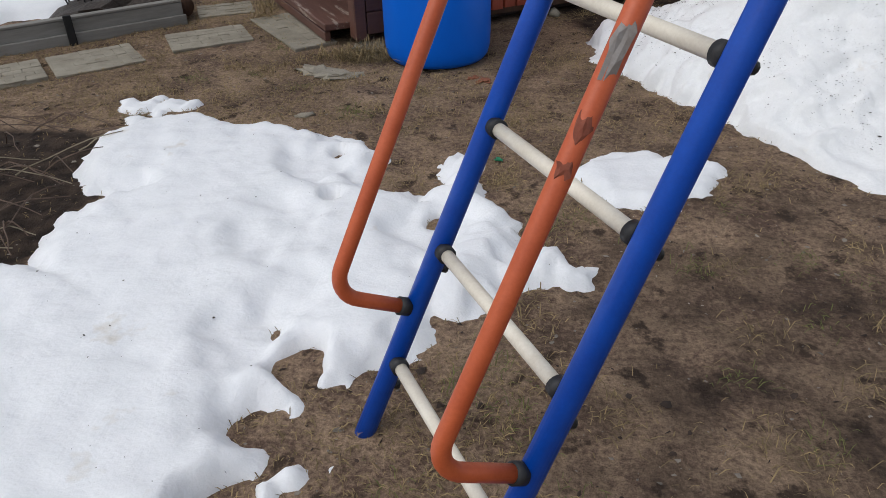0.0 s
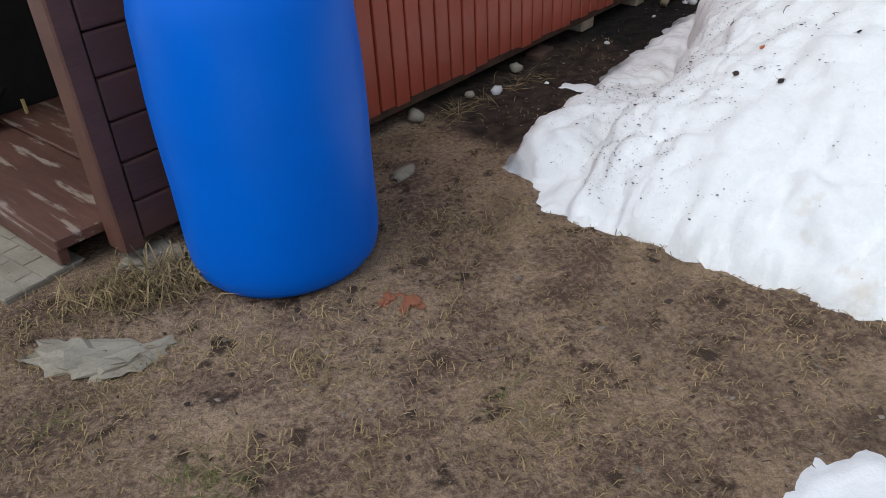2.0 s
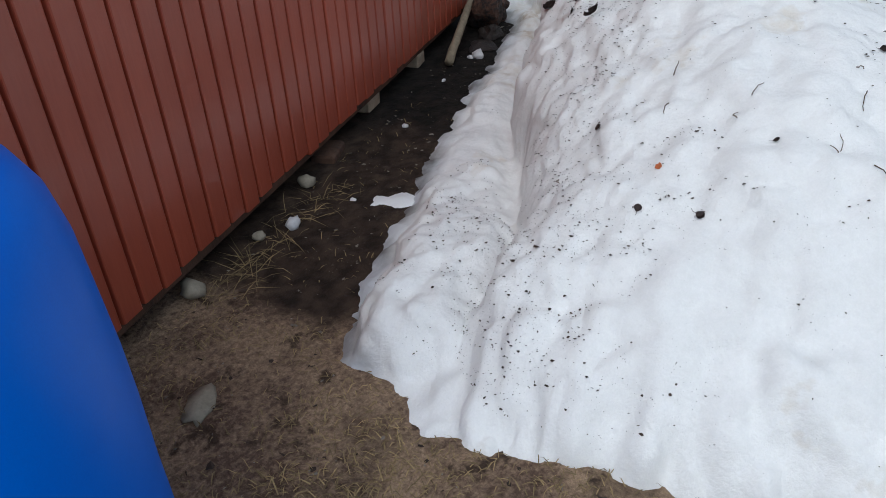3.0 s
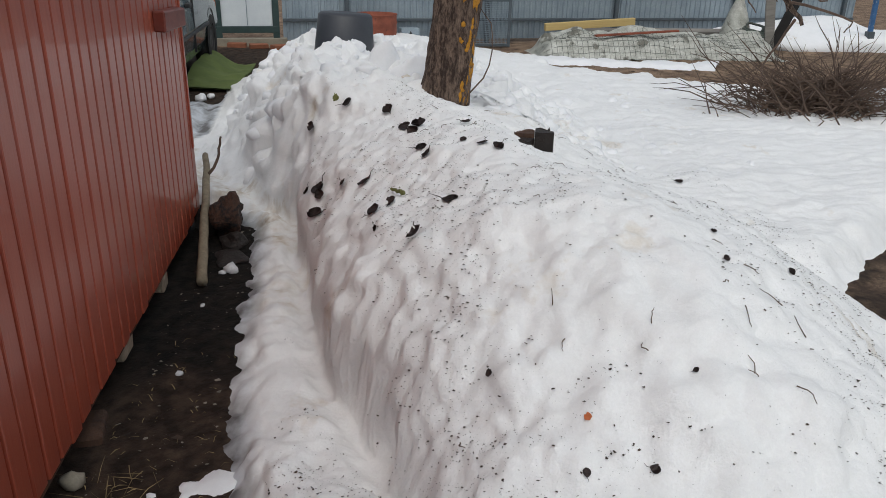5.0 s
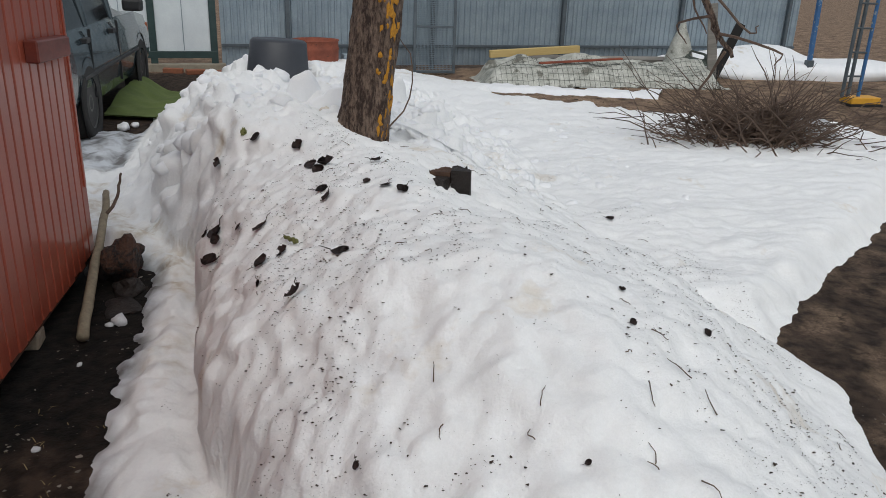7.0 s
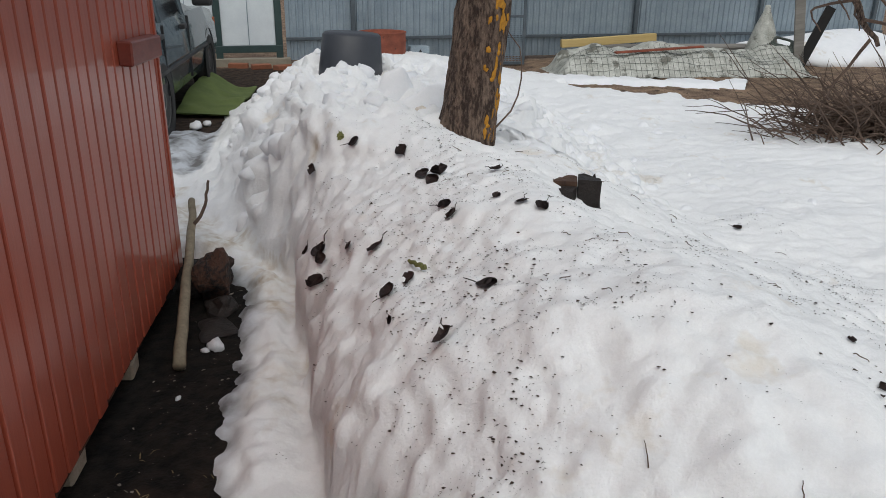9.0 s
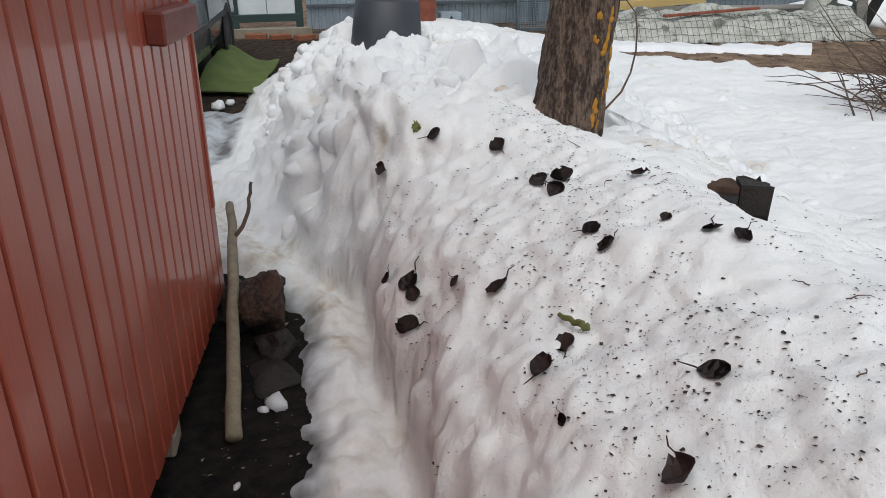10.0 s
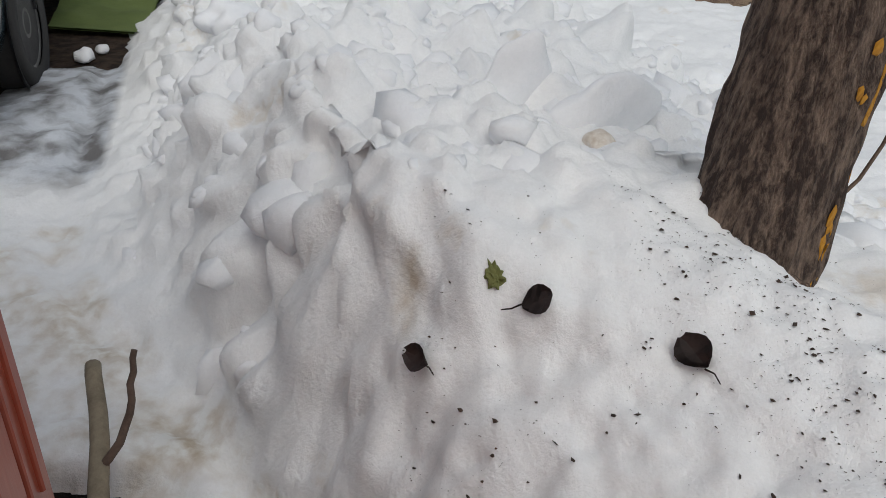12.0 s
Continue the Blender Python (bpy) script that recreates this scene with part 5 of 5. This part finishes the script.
tagged(part("moss_tuft", lump((0.022, 0.014, 0.010), 0.6, 77, 3, 3.0), M["green_grass"], m=on_snow(3.15, 0.66, 30, 0.004)), "little tuft of yellow-green moss on snow", "moss")
moss = tagged(part("mossy_twig", bough([(-0.035, 0, 0.012), (0, 0.006, 0.02), (0.05, 0, 0.03)], 0.009, 0.005, 8, 0.004, 2, 6), M["green_grass"], m=on_snow(1.88, 0.92, 60)), "short twig covered in green moss on snow", "twig")
tagged(part("orange_leaf_bit", lump((0.007, 0.007, 0.003), 0.8, 7, 2, 3.0), M["orange_bit"], m=on_snow(0.57, 1.26, 0, 0.003)), "crumpled orange leaf scrap on snow", "leaf")
for i in range(60):
    s, q = rf.uniform(0.5, 3.1), rf.uniform(0.95, 2.6)
    ln = rf.uniform(0.010, 0.034)
    tagged(part("small_twig", bough([(-ln, 0, 0.003), (0, rf.uniform(-0.01, 0.01), 0.008), (ln, 0, 0.004)], 0.0016, 0.0008, 5, 0.002, i, 4), M["twig"], m=on_snow(s, q, rf.uniform(0, 360))), "thin dry twig lying on snow", "twig", "small twigs")


# ---- countless small stuff ----
def scatter(name, n, place, make, mat, label, category, seed):
    rs = random.Random(seed)
    verts, faces = [], []
    for _ in range(n):
        p = place(rs)
        if p is None:
            continue
        vs_, fs_ = make(rs, p)
        o = len(verts)
        verts += vs_
        faces += [tuple(o + k for k in f) for f in fs_]
    ob = raw(name, verts, faces, mat, smooth=False)
    return tagged(ob, label, category, kind="stuff")


def flake(lo, hi, lift=0.002):
    def make(rs, p):
        r = lo * (hi / lo) ** (rs.random() ** 3.2)
        a = rs.uniform(0, 6.28)
        st = rs.uniform(0.15, 1.0)
        pts = []
        for k in range(5):
            b = a + 6.283 * k / 5
            c, d = math.cos(b) * r * rs.uniform(0.45, 1.4), math.sin(b) * r * st * rs.uniform(0.45, 1.4)
            pts.append((p[0] + c * math.cos(a) - d * math.sin(a), p[1] + c * math.sin(a) + d * math.cos(a), p[2] + rs.uniform(0, r * 0.5) + lift))
        pts.append((p[0], p[1], p[2] + lift + r * 0.5))
        return pts, [(k, (k + 1) % 5, 5) for k in range(5)]
    return make


def place_bank(rs):
    s, q = rs.uniform(0.0, 3.4), rs.uniform(0.5, 2.8)
    dens = 0.42 + 1.2 * fbm(s, q, 1.6, 3, 31.0) + 1.1 * fbm(s, q, 6.0, 3, 5.0) + 0.7 * fbm(s, q, 20.0, 2, 15.0)
    dens += 1.3 * math.exp(-((q - 1.02 - 0.15 * fbm(s, q, 1.5, 2, 9.0)) / 0.12) ** 2)
    dens -= 0.35 * smooth01((s - 2.2) / 0.6)
    if rs.random() > max(0.03, dens - 0.2):
        return None
    if bank_z(s, q) < 0.06:
        return None
    p, _ = snow_hit(s, q)
    return p[:]


scatter("dirt_specks", 70000, place_bank, flake(0.0007, 0.0056), M["speck"], "dark specks of soil and leaf on snow", "dirt", 1)

scatter("leaf_scraps", 2200, place_bank, flake(0.0022, 0.0085), M["speck"], "scraps of dark leaf and bark on old snow", "dirt", 21)


def place_patch(rs):
    x, y = rs.uniform(-1.7, 0.6), rs.uniform(0.4, 3.2)
    h = patch_h(x, y)
    return (x, y, h + ground_z(x, y)) if h > 0.03 else None


scatter("dirt_specks", 260, place_patch, flake(0.0015, 0.006), M["speck"], "dark specks on melting snow", "dirt", 2)


def open_soil(x, y):
    s, q = sq(x, y)
    if math.hypot(x + 0.03, y - 4.175) < 0.27 or patch_h(x, y) > 0 or bank_z(s, q) > -0.004:
        return False
    return q > 0.02 or s < -1.2


def place_soil(rs):
    x, y = rs.uniform(-2.6, 3.2), rs.uniform(0.6, 6.6)
    if not open_soil(x, y):
        return None
    return x, y, ground_z(x, y)


def place_grass(rs):
    x, y = rs.uniform(-2.6, 2.0), rs.uniform(0.7, 5.6)
    g = 0.55 + 0.9 * fbm(x, y, 1.3, 3, 40.0) + 0.5 * fbm(x, y, 6.0, 2, 41.0)
    g += 0.35 * smooth01((-0.2 - x) / 0.8)
    if is_mud(x, y):
        g *= 0.06
    if rs.random() > g or not open_soil(x, y):
        return None
    return x, y, ground_z(x, y)


def blade(lo, hi, wid, rise):
    def make(rs, p):
        a, ln = rs.uniform(0, 6.28), rs.uniform(lo, hi)
        w = wid * rs.uniform(0.6, 1.4)
        up = ln * rise * rs.random()
        c, s_ = math.cos(a), math.sin(a)
        x, y, z = p[0], p[1], p[2] + 0.001
        bend = rs.uniform(-0.3, 0.3) * ln
        mx, my = x + c * ln * 0.5 - s_ * bend * 0.4, y + s_ * ln * 0.5 + c * bend * 0.4
        ex, ey = x + c * ln - s_ * bend, y + s_ * ln + c * bend
        return [(x - s_ * w, y + c * w, z), (x + s_ * w, y - c * w, z + 0.001), (mx - s_ * w, my + c * w, z + up * 0.8 + 0.003), (mx + s_ * w, my - c * w, z + up * 0.8 + 0.002), (ex, ey, z + up * 0.7 + 0.001)], [(0, 1, 3, 2), (2, 3, 4)]
    return make


scatter("dry_grass", 120000, place_grass, blade(0.010, 0.036, 0.0011, 0.6), M["grass"], "matted dry straw-coloured grass on soil", "grass", 3)


def place_tuft(centres, spread):
    def place(rs):
        cx, cy = rs.choice(centres)
        x, y = rs.gauss(cx, spread), rs.gauss(cy, spread)
        return (x, y, ground_z(x, y)) if open_soil(x, y) else None
    return place


rc = random.Random(9)
greens = [(rc.uniform(0.3, 1.9), rc.uniform(0.6, 2.6)) for _ in range(22)] + [(rc.uniform(-1.4, 0.3), rc.uniform(3.2, 4.3)) for _ in range(16)] + [(0.08, 1.15), (0.2, 1.5), (-0.95, 4.45)]
dull = [(rc.uniform(0.25, 1.9), rc.uniform(0.6, 2.7)) for _ in range(46)] + [(rc.uniform(-1.6, 0.6), rc.uniform(3.2, 4.2)) for _ in range(30)]
scatter("grass_tufts", 4200, place_tuft(dull, 0.045), blade(0.015, 0.05, 0.0012, 0.8), M["grass"], "small tufts of dead grass", "grass", 14)
scatter("green_grass", 1500, place_tuft(greens, 0.04), blade(0.012, 0.04, 0.001, 0.8), M["green_grass"], "small tufts of fresh green grass", "grass", 4)
edge_ = [(-0.55 + 0.03 * k, 4.18 - 0.012 * (k % 5)) for k in range(10)] + [(-1.2, 4.95), (-1.25, 5.2), (-0.65, 4.15)]
scatter("tall_dry_grass", 900, place_tuft(edge_, 0.05), blade(0.05, 0.13, 0.0016, 1.0), M["grass"], "taller dead grass along the porch", "grass", 5)
straw = [xy(0.35 + 0.09 * k, 0.05 + 0.03 * (k % 3)) for k in range(8)]
scatter("straw", 150, place_tuft(straw, 0.05), blade(0.05, 0.16, 0.001, 0.2), M["grass"], "loose straw along the shed's foot", "straw", 6)
scatter("soil_crumbs", 9000, place_soil, flake(0.002, 0.012, 0.0), M["pebble"], "small stones and crumbs scattered on the soil", "gravel", 7)
scatter("leaf_litter", 2600, place_soil, flake(0.005, 0.018, 0.001), M["speck"], "dark rotted leaf scraps on the soil", "litter", 8)


# loose blocks over the shovelled heap
def place_heap(rs):
    s, q = rs.uniform(3.4, 7.6), rs.uniform(-0.2, 2.6)
    h = bank_z(s, q)
    if h < 0.2 or (5.6 < s < 7.2 and abs(q - 0.57) < 0.45) or math.hypot(s - 3.40, q - 1.285) < 0.28:
        return None
    p, n_ = snow_hit(s, q)
    return p[:] if n_.z > 0.62 or (n_.z > 0.3 and rs.random() < 0.10) else None


ico = bmesh.new()
bmesh.ops.create_icosphere(ico, subdivisions=2, radius=1.0)
ico.verts.ensure_lookup_table()
ICO_V = [v.co.copy() for v in ico.verts]
ICO_F = [tuple(v.index for v in f.verts) for f in ico.faces]
ico.free()


def clod_make(rs, p):
    """A broken block: a ball cut flat by a few planes."""
    r = 0.024 + 0.082 * rs.random() ** 2.2
    off = Vector((rs.uniform(0, 50), rs.uniform(0, 50), rs.uniform(0, 50)))
    cuts = [(Vector((rs.gauss(0, 1), rs.gauss(0, 1), rs.gauss(0, 1))).normalized(), rs.uniform(0.35, 0.8)) for _ in range(9)]
    sx, sy, sz = r * rs.uniform(0.9, 1.5), r * rs.uniform(0.8, 1.2), r * rs.uniform(0.7, 1.1)
    out = []
    for v in ICO_V:
        k = min([1.0] + [d / max(1e-3, v.dot(n_)) for n_, d in cuts if v.dot(n_) > 0.05])
        w = v * k * (1 + 0.16 * noise.noise(v * 1.7 + off))
        out.append((p[0] + w.x * sx, p[1] + w.y * sy, p[2] + w.z * sz - r * 0.5))
    return out, ICO_F


# large broken plates and lumps beside the tree
for i, (s, q, z, a_, b_, c_, tn, ry, mt) in enumerate(((3.95, 0.92, 0.66, 0.11, 0.045, 0.15, -70, 6, "snow"), (3.84, 1.13, 0.66, 0.16, 0.05, 0.10, -64, -8, "snow"), (3.56, 0.78, 0.56, 0.07, 0.06, 0.085, 10, 0, "snow"), (3.50, 0.86, 0.55, 0.09, 0.06, 0.07, -40, 12, "snow"), (3.62, 0.98, 0.59, 0.07, 0.055, 0.06, -60, 0, "snow"), (3.67, 1.05, 0.64, 0.04, 0.035, 0.035, 20, 0, "dirty_snow"), (3.53, 0.68, 0.535, 0.04, 0.035, 0.035, 70, 0, "snow"), (4.25, 0.62, 0.60, 0.11, 0.08, 0.06, 20, -10, "snow"), (4.55, 0.35, 0.52, 0.13, 0.07, 0.07, -20, 8, "snow"), (3.36, 1.10, 0.55, 0.06, 0.045, 0.04, 15, 0, "snow"), (3.30, 1.40, 0.45, 0.05, 0.045, 0.05, 35, 0, "snow"), (5.4, 0.15, 0.46, 0.15, 0.10, 0.09, -35, 10, "snow"))):
    tagged(part("snow_block", lump((a_, b_, c_), 0.30 if a_ > 0.08 else 0.22, 210 + i, 4, 1.1), M[mt], m=at(s, q, z, tn, 0, ry), smooth=True), "block of shovelled snow stained brown" if mt == "dirty_snow" else "large smooth block of shovelled snow on the heap" if a_ > 0.08 else "rounded lump of old snow on the heap", "snow block", "snow blocks")
chunks = scatter("snow_chunks", 1300, place_heap, clod_make, M["snow"], "broken blocks of shovelled snow on the heap", "snow", 9)
chunks.data.polygons.foreach_set("use_smooth", [True] * len(chunks.data.polygons))


def place_field(rs):
    """Blocks thrown out over the field past the tree."""
    s, q = 3.35 + 3.0 * rs.random() ** 1.4, rs.uniform(1.35, 3.5)
    if rs.random() < 0.75 * smooth01((q - 2.3) / 0.9) or math.hypot(s - 3.245, q - 1.22) < 0.26 or bank_z(s, q) < 0.05:
        return None
    p, n_ = snow_hit(s, q)
    return (p.x, p.y, p.z - 0.012) if n_.z > 0.4 else None


spread = scatter("snow_chunks", 760, place_field, clod_make, M["snow"], "broken blocks of snow strewn over the field", "snow", 19)
spread.data.polygons.foreach_set("use_smooth", [True] * len(spread.data.polygons))
